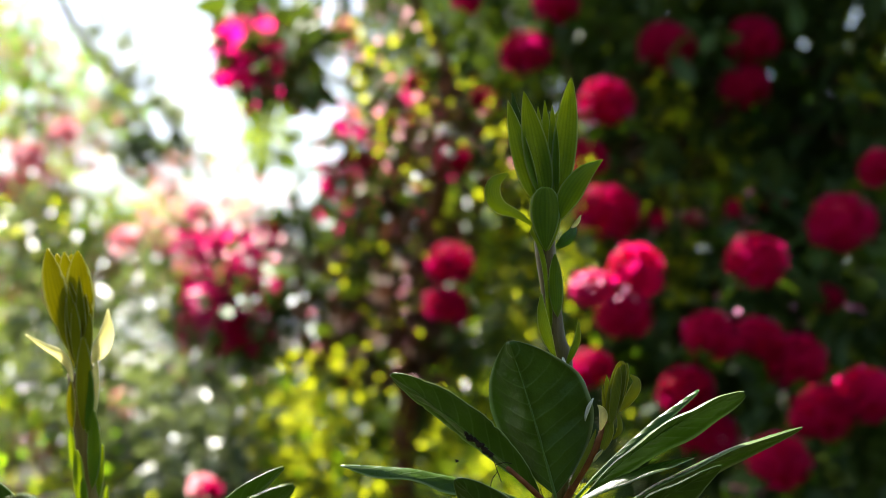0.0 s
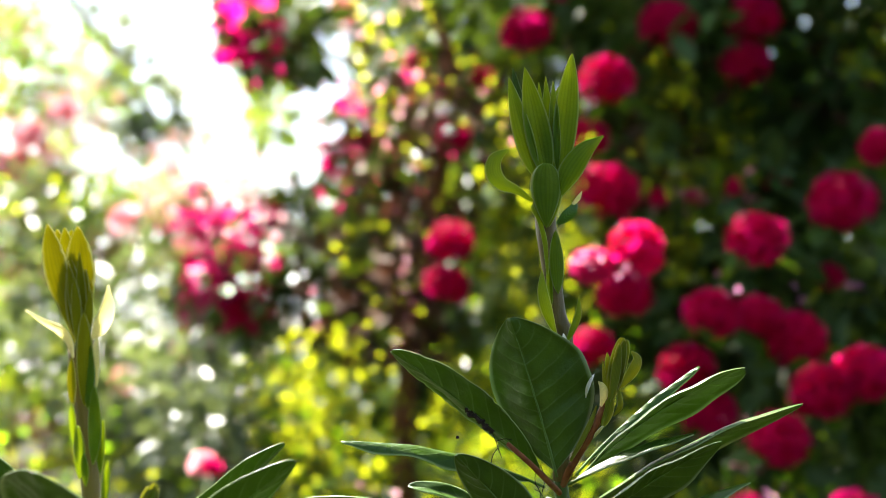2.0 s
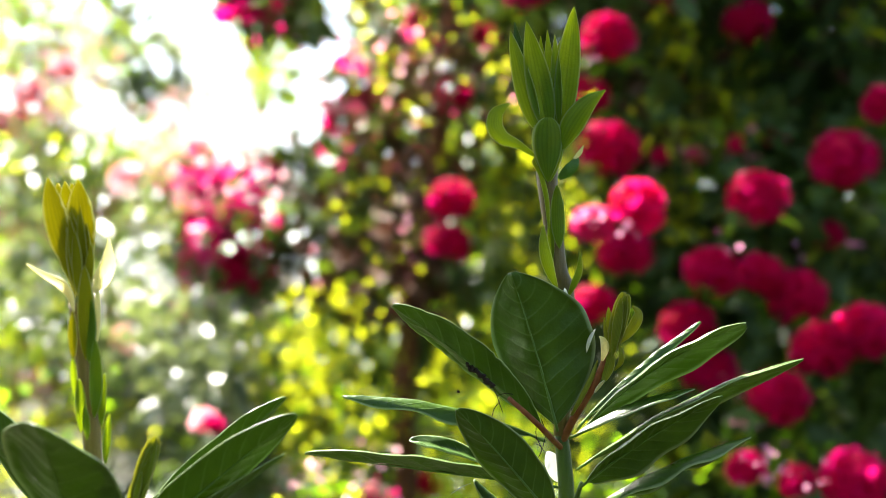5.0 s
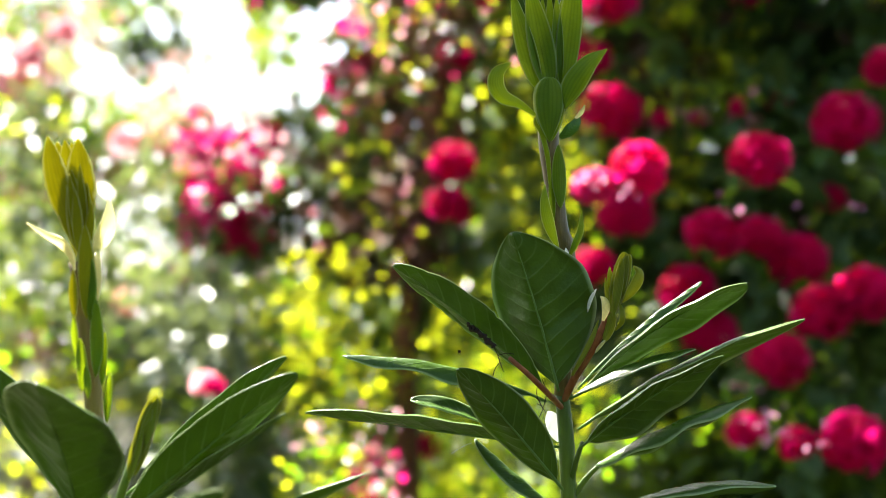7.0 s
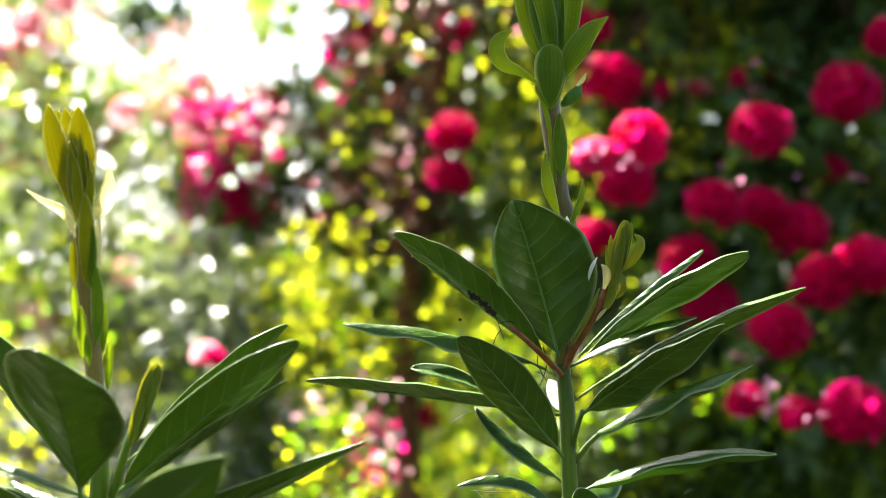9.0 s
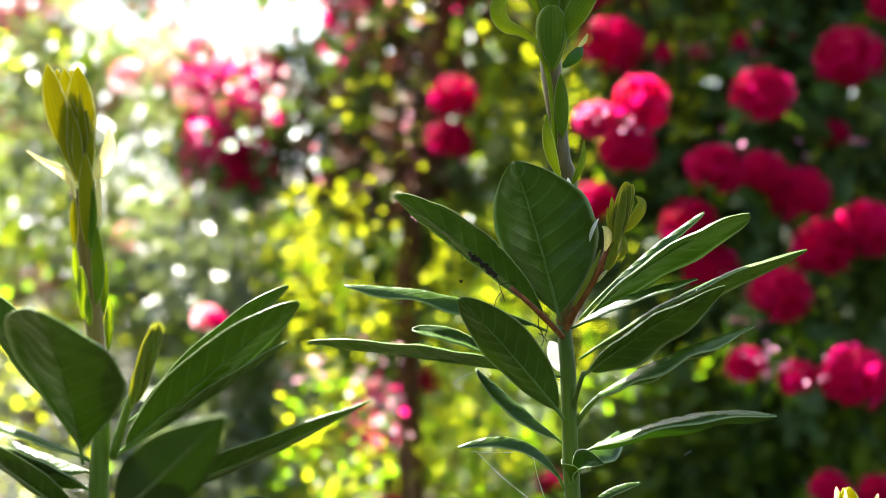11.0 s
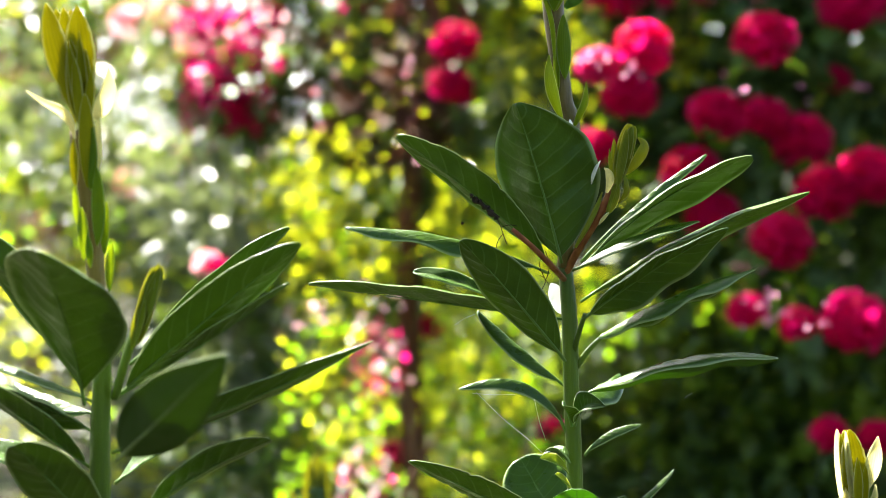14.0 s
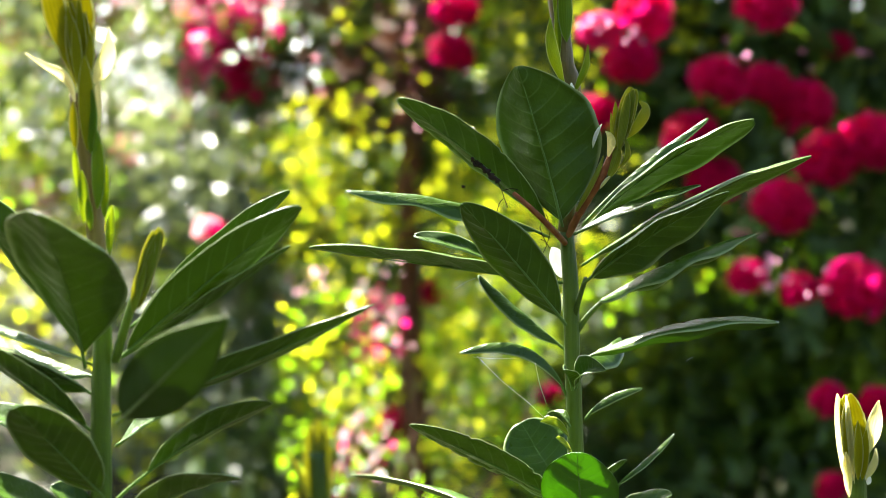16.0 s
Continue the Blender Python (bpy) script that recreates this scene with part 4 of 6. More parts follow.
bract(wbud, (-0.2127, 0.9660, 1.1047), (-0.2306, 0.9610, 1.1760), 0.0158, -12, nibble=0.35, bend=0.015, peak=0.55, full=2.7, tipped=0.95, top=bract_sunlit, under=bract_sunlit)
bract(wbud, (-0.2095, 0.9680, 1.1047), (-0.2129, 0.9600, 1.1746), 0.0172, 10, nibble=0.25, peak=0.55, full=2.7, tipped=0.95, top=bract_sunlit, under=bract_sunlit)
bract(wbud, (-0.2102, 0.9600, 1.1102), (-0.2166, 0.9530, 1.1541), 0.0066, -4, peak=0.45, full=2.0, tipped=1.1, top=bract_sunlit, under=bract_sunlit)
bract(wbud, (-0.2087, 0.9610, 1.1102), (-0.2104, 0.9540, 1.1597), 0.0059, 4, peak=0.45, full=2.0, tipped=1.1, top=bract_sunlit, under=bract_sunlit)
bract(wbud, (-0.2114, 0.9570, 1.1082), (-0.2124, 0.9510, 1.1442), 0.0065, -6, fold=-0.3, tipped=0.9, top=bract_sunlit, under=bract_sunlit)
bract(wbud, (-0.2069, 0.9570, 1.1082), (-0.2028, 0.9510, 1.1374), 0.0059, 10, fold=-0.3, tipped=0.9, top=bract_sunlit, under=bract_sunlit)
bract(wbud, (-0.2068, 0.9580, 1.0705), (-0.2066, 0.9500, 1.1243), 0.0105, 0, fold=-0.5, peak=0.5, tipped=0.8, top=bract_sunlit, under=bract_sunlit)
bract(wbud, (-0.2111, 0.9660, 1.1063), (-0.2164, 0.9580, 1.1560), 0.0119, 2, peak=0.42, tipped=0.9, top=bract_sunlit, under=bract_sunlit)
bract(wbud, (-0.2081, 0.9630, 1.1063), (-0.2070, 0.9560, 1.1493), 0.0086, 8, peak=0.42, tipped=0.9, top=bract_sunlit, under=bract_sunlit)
sickle(wbud, [(-0.2141, 0.9580, 1.0985), (-0.2159, 0.9550, 1.1076), (-0.2213, 0.9540, 1.1144), (-0.2307, 0.9550, 1.1193), (-0.2417, 0.9580, 1.1259)], [0.0013, 0.0043, 0.0056, 0.0036, 0.0007], bract_pale, 0.6)
sickle(wbud, [(-0.2032, 0.9580, 1.1095), (-0.1980, 0.9544, 1.1166), (-0.1942, 0.9544, 1.1264), (-0.1942, 0.9580, 1.1406)], [0.0026, 0.0098, 0.0088, 0.0007], bract_pale, 0.35)
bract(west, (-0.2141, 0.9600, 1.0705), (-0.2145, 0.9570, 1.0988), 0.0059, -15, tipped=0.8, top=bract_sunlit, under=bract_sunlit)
bract(west, (-0.2008, 0.9600, 1.0809), (-0.2001, 0.9570, 1.1121), 0.0052, 15, tipped=0.8, top=bract_pale, under=bract_pale)
bract(west, (-0.2049, 0.9570, 1.0686), (-0.2032, 0.9540, 1.1053), 0.0065, 8, fold=-0.4, tipped=0.8)
bract(west, (-0.2016, 0.9580, 1.0370), (-0.2009, 0.9540, 1.0823), 0.0088, 10, fold=-0.5, tipped=0.8)
bract(west, (-0.2093, 0.9580, 1.0286), (-0.2099, 0.9540, 1.0597), 0.0072, -10, fold=-0.4, tipped=0.8)
bract(west, (-0.2131, 0.9620, 1.0471), (-0.2143, 0.9580, 1.0725), 0.0043, -10, fold=0.4)
bract(west, (-0.1982, 0.9620, 1.0315), (-0.1959, 0.9580, 1.0628), 0.0059, 20, fold=0.4, tipped=0.8)
bract(west, (-0.1955, 0.9620, 1.0102), (-0.1926, 0.9580, 1.0395), 0.0056, 20, fold=0.4, tipped=0.8)
bract(west, (-0.2054, 0.9570, 1.0245), (-0.2064, 0.9540, 1.0440), 0.0046, 0, fold=-0.4, tipped=0.8)

# ---------------------------------------------------------------- the eastern shoot
east = plant("rhododendron_shoot", (0.291, 1.15, 0), "rhododendron shoot ending in a sunlit yellow-green bud")
tube("stem", [(0.293, 1.15, 0), (0.2939, 1.15, 0.6607), (0.2868, 1.15, 0.8019), (0.2845, 1.15, 0.8498)], [0.008, 0.0065, 0.0067, 0.0067], stem_green, east, "pale green stem", 20, 10, 0.05)
ebud = new("bud")
ebud.parent = east
ebud.matrix_parent_inverse = east.matrix_world.inverted()
ebud["label"] = "sunlit yellow-green flower bud"
ebud.matrix_world = Matrix.Translation((0.2847, 1.15, 0.8418))
bpy.context.view_layer.update()
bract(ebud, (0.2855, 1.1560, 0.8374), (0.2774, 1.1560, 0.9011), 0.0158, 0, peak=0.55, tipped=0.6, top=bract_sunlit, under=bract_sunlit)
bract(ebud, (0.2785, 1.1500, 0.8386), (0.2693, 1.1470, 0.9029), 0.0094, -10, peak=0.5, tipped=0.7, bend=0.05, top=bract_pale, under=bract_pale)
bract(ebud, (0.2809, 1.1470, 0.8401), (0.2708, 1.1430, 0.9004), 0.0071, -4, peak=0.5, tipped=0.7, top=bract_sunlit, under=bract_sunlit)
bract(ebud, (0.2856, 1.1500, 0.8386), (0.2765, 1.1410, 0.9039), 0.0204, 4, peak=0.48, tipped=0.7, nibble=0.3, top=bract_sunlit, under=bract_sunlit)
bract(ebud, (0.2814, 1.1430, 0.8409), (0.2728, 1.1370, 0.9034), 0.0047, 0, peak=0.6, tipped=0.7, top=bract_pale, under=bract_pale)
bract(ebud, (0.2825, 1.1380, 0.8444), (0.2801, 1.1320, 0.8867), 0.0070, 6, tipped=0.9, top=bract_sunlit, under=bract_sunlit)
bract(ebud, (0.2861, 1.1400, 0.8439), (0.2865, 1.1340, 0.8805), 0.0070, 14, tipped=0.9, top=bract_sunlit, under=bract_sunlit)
sickle(ebud, [(0.2896, 1.1400, 0.8629), (0.2919, 1.1364, 0.8762), (0.2939, 1.1364, 0.8887), (0.2961, 1.1400, 0.8995)], [0.0023, 0.0105, 0.0094, 0.0008], bract_pale, 0.35)
sickle(ebud, [(0.2888, 1.1400, 0.8440), (0.2912, 1.1364, 0.8518), (0.2938, 1.1364, 0.8585), (0.2949, 1.1400, 0.8661)], [0.0019, 0.0055, 0.0047, 0.0008], bract_pale, 0.35)
bract(ebud, (0.2895, 1.1380, 0.8412), (0.2905, 1.1360, 0.8472), 0.0035, 20, top=scale_white, under=scale_white)
bract(ebud, (0.2779, 1.1420, 0.8316), (0.2744, 1.1400, 0.8636), 0.0062, -14, tipped=0.8, top=bract_pale, under=bract_pale)
leaf(east, (0.2914, 1.15, 0.7377), (0.2336, 1.12, 0.7856), 0.0388, 70, fold=0.3, bow=0.06)
leaf(east, (0.2914, 1.15, 0.7377), (0.3385, 1.15, 0.7822), 0.0393, 70, fold=0.3, bow=0.06)
leaf(east, (0.2914, 1.15, 0.7377), (0.259, 1.18, 0.7408), 0.0398, 70, fold=0.3, bow=0.06)
leaf(east, (0.2914, 1.15, 0.7377), (0.3532, 1.21, 0.7283), 0.0403, 70, fold=0.3, bow=0.06)

# ---------------------------------------------------------------- a shoot further back
back = plant("rhododendron_shoot", (-0.1366, 1.75, 0), "green rhododendron shoot with a closed bud, standing further back")
tube("stem", [(-0.1335, 1.75, 0), (-0.1323, 1.75, 0.4356), (-0.1358, 1.75, 0.6821), (-0.1382, 1.75, 0.743)], [0.009, 0.008, 0.0090, 0.0090], stem_green, back, "green stem", 20, 10, 0.05)
bract(back, (-0.1418, 1.75, 0.6943), (-0.1448, 1.75, 0.772), 0.0179, -8, top=bract_dull, under=bract_dull)
bract(back, (-0.1358, 1.75, 0.6943), (-0.137, 1.75, 0.7781), 0.0179, 0, top=bract_dull, under=bract_dull)
bract(back, (-0.131, 1.75, 0.6943), (-0.1286, 1.75, 0.7721), 0.0167, 8, top=bract_dull, under=bract_dull)
bract(back, (-0.1394, 1.75, 0.6821), (-0.1706, 1.75, 0.7428), 0.0132, 60, top=bract_dull, under=bract_dull)
bract(back, (-0.131, 1.75, 0.6821), (-0.1154, 1.75, 0.7248), 0.0120, 60, top=bract_dull, under=bract_dull)
leaf(back, (-0.1347, 1.75, 0.5841), (-0.2059, 1.75, 0.6267), 0.0419, 70, fold=0.3, bow=0.06)
leaf(back, (-0.1347, 1.75, 0.5841), (-0.0611, 1.75, 0.6336), 0.0419, 70, fold=0.3, bow=0.06)
leaf(back, (-0.1347, 1.75, 0.5841), (-0.1879, 1.75, 0.5838), 0.0419, 70, fold=0.3, bow=0.06)
leaf(back, (-0.1347, 1.75, 0.5841), (-0.0791, 1.75, 0.5782), 0.0419, 70, fold=0.3, bow=0.06)

# ---------------------------------------------------------------- the flowering thicket behind

crimson_bush = plant("rhododendron_bush", (0.863, 4.900, 0), "tall dark-leaved rhododendron bush full of crimson flower heads", "bush")
limbs(crimson_bush, (0.863, 4.900, 0), [(0.6442, 4.5, 1.6732), (0.8939, 3.9, 1.5968), (0.7638, 3.9, 1.8685), (0.4218, 3.9, 1.3279), (0.9288, 3.8, 1.1922), (0.3139, 4.2, 1.9276)], 0.022, 1)
foliage(crimson_bush, [
    (0.671, 4.250, 1.997, 0.320, 0.50, 0.334, 1150),
    (1.023, 4.250, 1.937, 0.378, 0.50, 0.378, 1600),
    (0.671, 4.200, 1.461, 0.345, 0.45, 0.373, 1700),
    (1.046, 4.150, 1.371, 0.340, 0.50, 0.397, 1700),
    (0.588, 4.250, 1.116, 0.160, 0.40, 0.276, 420),
    (0.938, 4.150, 0.919, 0.426, 0.50, 0.340, 1600),
    (0.311, 4.600, 1.766, 0.173, 0.30, 0.346, 330),
    (0.354, 4.300, 2.357, 0.323, 0.40, 0.206, 260),
    (0.903, 4.200, 2.373, 0.574, 0.50, 0.230, 1000)
], 0.11, leaf_dark, 10)
foliage(crimson_bush, [
    (0.264, 3.400, 1.380, 0.053, 0.10, 0.065, 52),
    (0.302, 3.500, 1.509, 0.036, 0.10, 0.072, 16),
    (0.203, 3.800, 1.296, 0.039, 0.10, 0.091, 19),
    (0.428, 3.400, 1.498, 0.058, 0.10, 0.070, 14),
    (0.265, 3.600, 1.138, 0.049, 0.10, 0.074, 24)
], 0.025, leaf_sunny, 11, 0.6)
foliage(crimson_bush, [
    (0.582, 3.750, 1.552, 0.051, 0.10, 0.115, 49),
    (0.519, 3.700, 1.739, 0.051, 0.10, 0.076, 30),
    (0.656, 3.700, 1.533, 0.051, 0.10, 0.051, 26),
    (0.942, 3.700, 1.829, 0.063, 0.10, 0.101, 26),
    (0.818, 3.600, 1.163, 0.148, 0.10, 0.074, 30),
    (0.540, 3.700, 1.342, 0.051, 0.10, 0.076, 38),
    (0.377, 4.300, 1.396, 0.103, 0.20, 0.103, 133),
    (0.512, 3.700, 1.700, 0.038, 0.10, 0.051, 15),
    (0.230, 4.600, 1.495, 0.141, 0.30, 0.252, 304)
], 0.028, leaf_sunny, 12, 0.55)
truss(crimson_bush, (0.514, 3.75, 1.8521), 0.0692, "crimson", 100, 19, "")
collar(crimson_bush, (0.514, 3.75, 1.8521), 0.0692, 100)
truss(crimson_bush, (0.7089, 3.75, 1.8718), 0.0641, "crimson", 101, 19, "")
collar(crimson_bush, (0.7089, 3.75, 1.8718), 0.0641, 101)
truss(crimson_bush, (0.6918, 3.75, 1.7668), 0.0590, "crimson", 102, 19, "")
collar(crimson_bush, (0.6918, 3.75, 1.7668), 0.0590, 102)
truss(crimson_bush, (0.338, 3.4, 1.669), 0.0604, "crimson", 103, 19, "")
collar(crimson_bush, (0.338, 3.4, 1.669), 0.0604, 103)
truss(crimson_bush, (0.1921, 3.75, 1.8455), 0.0666, "crimson", 104, 19, "")
collar(crimson_bush, (0.1921, 3.75, 1.8455), 0.0666, 104)
truss(crimson_bush, (0.2615, 3.75, 1.9641), 0.0564, "crimson", 105, 19, "")
collar(crimson_bush, (0.2615, 3.75, 1.9641), 0.0564, 105)
truss(crimson_bush, (0.0484, 3.4, 1.8894), 0.0349, "crimson", 106, 19, "")
truss(crimson_bush, (0.3398, 3.4, 1.439), 0.0674, "crimson", 107, 19, "")
collar(crimson_bush, (0.3398, 3.4, 1.439), 0.0674, 107)
truss(crimson_bush, (0.327, 2.8, 1.2829), 0.0526, "crimson", 108, 19, "")
truss(crimson_bush, (0.373, 3.4, 1.2289), 0.0604, "crimson", 109, 19, "")
truss(crimson_bush, (0.3025, 3.4, 1.1188), 0.0535, "crimson", 110, 19, "")
collar(crimson_bush, (0.3025, 3.4, 1.1188), 0.0535, 110)
truss(crimson_bush, (0.8215, 3.4, 1.4156), 0.0744, "crimson", 111, 19, "")
collar(crimson_bush, (0.8215, 3.4, 1.4156), 0.0744, 111)
truss(crimson_bush, (0.5884, 3.1, 1.3184), 0.0615, "crimson", 112, 19, "")
collar(crimson_bush, (0.5884, 3.1, 1.3184), 0.0615, 112)
truss(crimson_bush, (0.52, 3.2, 1.1831), 0.0591, "crimson", 113, 19, "")
collar(crimson_bush, (0.52, 3.2, 1.1831), 0.0591, 113)
truss(crimson_bush, (0.6319, 3.3, 1.1744), 0.0564, "crimson", 114, 19, "")
collar(crimson_bush, (0.6319, 3.3, 1.1744), 0.0564, 114)
truss(crimson_bush, (0.7044, 3.3, 1.1351), 0.0632, "crimson", 115, 19, "")
collar(crimson_bush, (0.7044, 3.3, 1.1351), 0.0632, 115)
truss(crimson_bush, (0.7652, 3.8, 1.5117), 0.0338, "crimson", 116, 19, "")
truss(crimson_bush, (0.8618, 3.7, 1.2782), 0.0379, "crimson", 117, 19, "")
truss(crimson_bush, (0.908, 3.4, 1.5331), 0.0488, "crimson", 118, 19, "")
collar(crimson_bush, (0.908, 3.4, 1.5331), 0.0488, 118)
truss(crimson_bush, (0.499, 3.4, 1.0726), 0.0627, "crimson", 119, 19, "")
collar(crimson_bush, (0.499, 3.4, 1.0726), 0.0627, 119)
truss(crimson_bush, (0.5441, 3.4, 0.9805), 0.0604, "crimson", 120, 19, "")
collar(crimson_bush, (0.5441, 3.4, 0.9805), 0.0604, 120)
truss(crimson_bush, (0.7075, 3.1, 1.033), 0.0636, "crimson", 121, 19, "")
collar(crimson_bush, (0.7075, 3.1, 1.033), 0.0636, 121)
truss(crimson_bush, (0.7872, 3.1, 1.0645), 0.0615, "crimson", 122, 19, "")
collar(crimson_bush, (0.7872, 3.1, 1.0645), 0.0615, 122)
truss(crimson_bush, (0.6048, 3, 0.9491), 0.0615, "crimson", 123, 19, "")
collar(crimson_bush, (0.6048, 3, 0.9491), 0.0615, 123)
truss(crimson_bush, (0.6908, 2.8, 0.8186), 0.0612, "crimson", 124, 19, "")
truss(crimson_bush, (0.5089, 2.8, 0.8398), 0.0364, "crimson", 125, 19, "")
truss(crimson_bush, (0.5953, 2.8, 0.8182), 0.0345, "crimson", 126, 19, "")
truss(crimson_bush, (0.6986, 3, 0.598), 0.0390, "crimson", 127, 19, "")
collar(crimson_bush, (0.6986, 3, 0.598), 0.0390, 127)
truss(crimson_bush, (0.7894, 3, 0.588), 0.0451, "crimson", 128, 19, "")
collar(crimson_bush, (0.7894, 3, 0.588), 0.0451, 128)
truss(crimson_bush, (0.7546, 3.2, 0.3932), 0.0350, "crimson", 129, 19, "")
truss(crimson_bush, (0.3261, 3.7, 1.5905), 0.0506, "crimson", 130, 19, "")
collar(crimson_bush, (0.3261, 3.7, 1.5905), 0.0506, 130)
truss(crimson_bush, (0.5818, 3.8, 1.4658), 0.0260, "crimson", 131, 19, "")
truss(crimson_bush, (0.4839, 3.7, 1.4562), 0.0228, "crimson", 132, 19, "")
truss(crimson_bush, (0.6381, 3.6, 1.4714), 0.0221, "crimson", 133, 19, "")
# pink flecks laid over the crimson heads as painted sun spots
foliage(crimson_bush, [
    (0.504, 3.00, 1.232, 0.036, 0.20, 0.031, 5),
    (0.621, 3.00, 1.224, 0.010, 0.20, 0.010, 2),
    (0.230, 2.68, 1.252, 0.023, 0.20, 0.023, 9),
    (0.308, 2.70, 1.249, 0.021, 0.20, 0.018, 6),
    (0.288, 3.20, 1.605, 0.016, 0.20, 0.019, 4),
    (0.497, 2.70, 0.869, 0.035, 0.20, 0.042, 12),
    (0.576, 2.70, 0.864, 0.032, 0.20, 0.037, 12),
    (0.761, 3.20, 1.205, 0.044, 0.20, 0.049, 6)
], 0.01, petal_lit, 128, 0.95, "blossom", "pink flecks for sun spots on the crimson heads")
foliage(crimson_bush, [
    (0.518, 4.00, 1.672, 0.137, 0.20, 0.226, 90),
    (0.952, 4.00, 1.728, 0.129, 0.20, 0.157, 60),
    (0.522, 4.00, 1.409, 0.116, 0.20, 0.157, 40)
], 0.08, leaf_russet, 87, 0.38)
foliage(crimson_bush, [
    (0.557, 3.60, 1.434, 0.043, 0.20, 0.086, 22),
    (0.812, 3.70, 1.751, 0.188, 0.20, 0.051, 24),
    (0.638, 3.60, 1.490, 0.037, 0.20, 0.031, 8),
    (0.382, 3.60, 1.187, 0.043, 0.20, 0.123, 26),
    (0.885, 3.70, 1.507, 0.101, 0.20, 0.063, 14)
], 0.016, leaf_lime, 88, 0.95)
foliage(crimson_bush, [
    (0.454, 3.60, 0.992, 0.092, 0.20, 0.086, 70),
    (0.316, 3.75, 1.313, 0.058, 0.20, 0.083, 70),
    (0.334, 3.75, 1.159, 0.045, 0.20, 0.083, 25)
], 0.016, leaf_sunny, 62, 0.95)
foliage(crimson_bush, [
    (0.467, 3.70, 0.989, 0.095, 0.20, 0.089, 40),
    (0.333, 3.85, 1.239, 0.069, 0.20, 0.164, 50)
], 0.028, leaf_lime, 63, 0.5)

pink_tree = plant("rhododendron_tree", (-0.081, 4.300, 0), "many-stemmed rhododendron with a slim brown trunk and magenta flowers", "tree")
foliage(pink_tree, [
    (-0.133, 4.600, 1.606, 0.126, 0.25, 0.220, 45),
    (0.057, 4.600, 1.686, 0.141, 0.25, 0.283, 65),
    (-0.227, 4.600, 1.369, 0.173, 0.25, 0.126, 50),
    (0.058, 4.700, 1.278, 0.177, 0.25, 0.225, 70),
    (-0.457, 4.200, 1.957, 0.100, 0.25, 0.100, 200),
    (-0.363, 3.900, 1.882, 0.067, 0.15, 0.107, 45),
    (-0.479, 3.900, 1.964, 0.093, 0.15, 0.053, 12),
    (-0.597, 4.800, 1.282, 0.164, 0.25, 0.082, 160),
    (-0.038, 4.600, 2.265, 0.377, 0.30, 0.173, 300),
    (-0.104, 4.700, 1.993, 0.177, 0.30, 0.177, 60),
    (-0.305, 4.800, 1.928, 0.098, 0.20, 0.180, 24),
    (0.129, 4.900, 2.083, 0.167, 0.20, 0.218, 190),
    (0.130, 5.000, 1.427, 0.171, 0.20, 0.273, 130)
], 0.1, leaf_dark, 20)
foliage(pink_tree, [
    (-0.361, 4.700, 1.423, 0.096, 0.20, 0.145, 90),
    (-0.186, 4.400, 1.177, 0.165, 0.20, 0.090, 70),
    (-0.287, 4.600, 0.915, 0.267, 0.20, 0.110, 50),
    (-0.219, 4.500, 0.799, 0.185, 0.20, 0.123, 90),
    (-0.465, 4.800, 1.151, 0.115, 0.20, 0.082, 60),
    (-0.246, 5.000, 1.358, 0.291, 0.12, 0.205, 150),
    (-0.384, 5.000, 1.495, 0.154, 0.12, 0.120, 60),
    (0.040, 4.500, 1.071, 0.138, 0.20, 0.123, 80)
], 0.1, leaf_dark, 21)
foliage(pink_tree, [
    (-0.146, 4.500, 1.673, 0.123, 0.20, 0.185, 120),
    (-0.222, 4.500, 1.332, 0.200, 0.20, 0.154, 120),
    (0.056, 4.500, 1.751, 0.123, 0.20, 0.185, 90),
    (-0.068, 4.500, 1.394, 0.092, 0.20, 0.215, 90),
    (-0.020, 4.100, 1.580, 0.098, 0.10, 0.280, 105),
    (-0.167, 4.300, 1.190, 0.176, 0.20, 0.088, 195),
    (-0.055, 4.100, 1.255, 0.084, 0.10, 0.168, 75)
], 0.07, leaf_russet, 22)
foliage(crimson_bush, [
    (0.646, 3.90, 1.637, 0.113, 0.20, 0.093, 81),
    (0.331, 3.90, 1.664, 0.040, 0.20, 0.107, 32),
    (0.628, 3.90, 1.248, 0.100, 0.20, 0.107, 47),
    (0.955, 4.00, 1.888, 0.129, 0.20, 0.137, 47),
    (0.109, 4.20, 1.367, 0.057, 0.20, 0.222, 91),
    (0.587, 4.10, 1.594, 0.140, 0.20, 0.224, 69)
], 0.016, leaf_sunny, 24, 0.95)
foliage(crimson_bush, [
    (0.528, 3.70, 1.450, 0.063, 0.20, 0.032, 16),
    (0.656, 3.70, 1.469, 0.025, 0.20, 0.038, 12),
    (0.587, 3.20, 0.917, 0.038, 0.20, 0.066, 12)
], 0.016, petal_rose, 127, 0.95, "blossom", "small rose blossom")
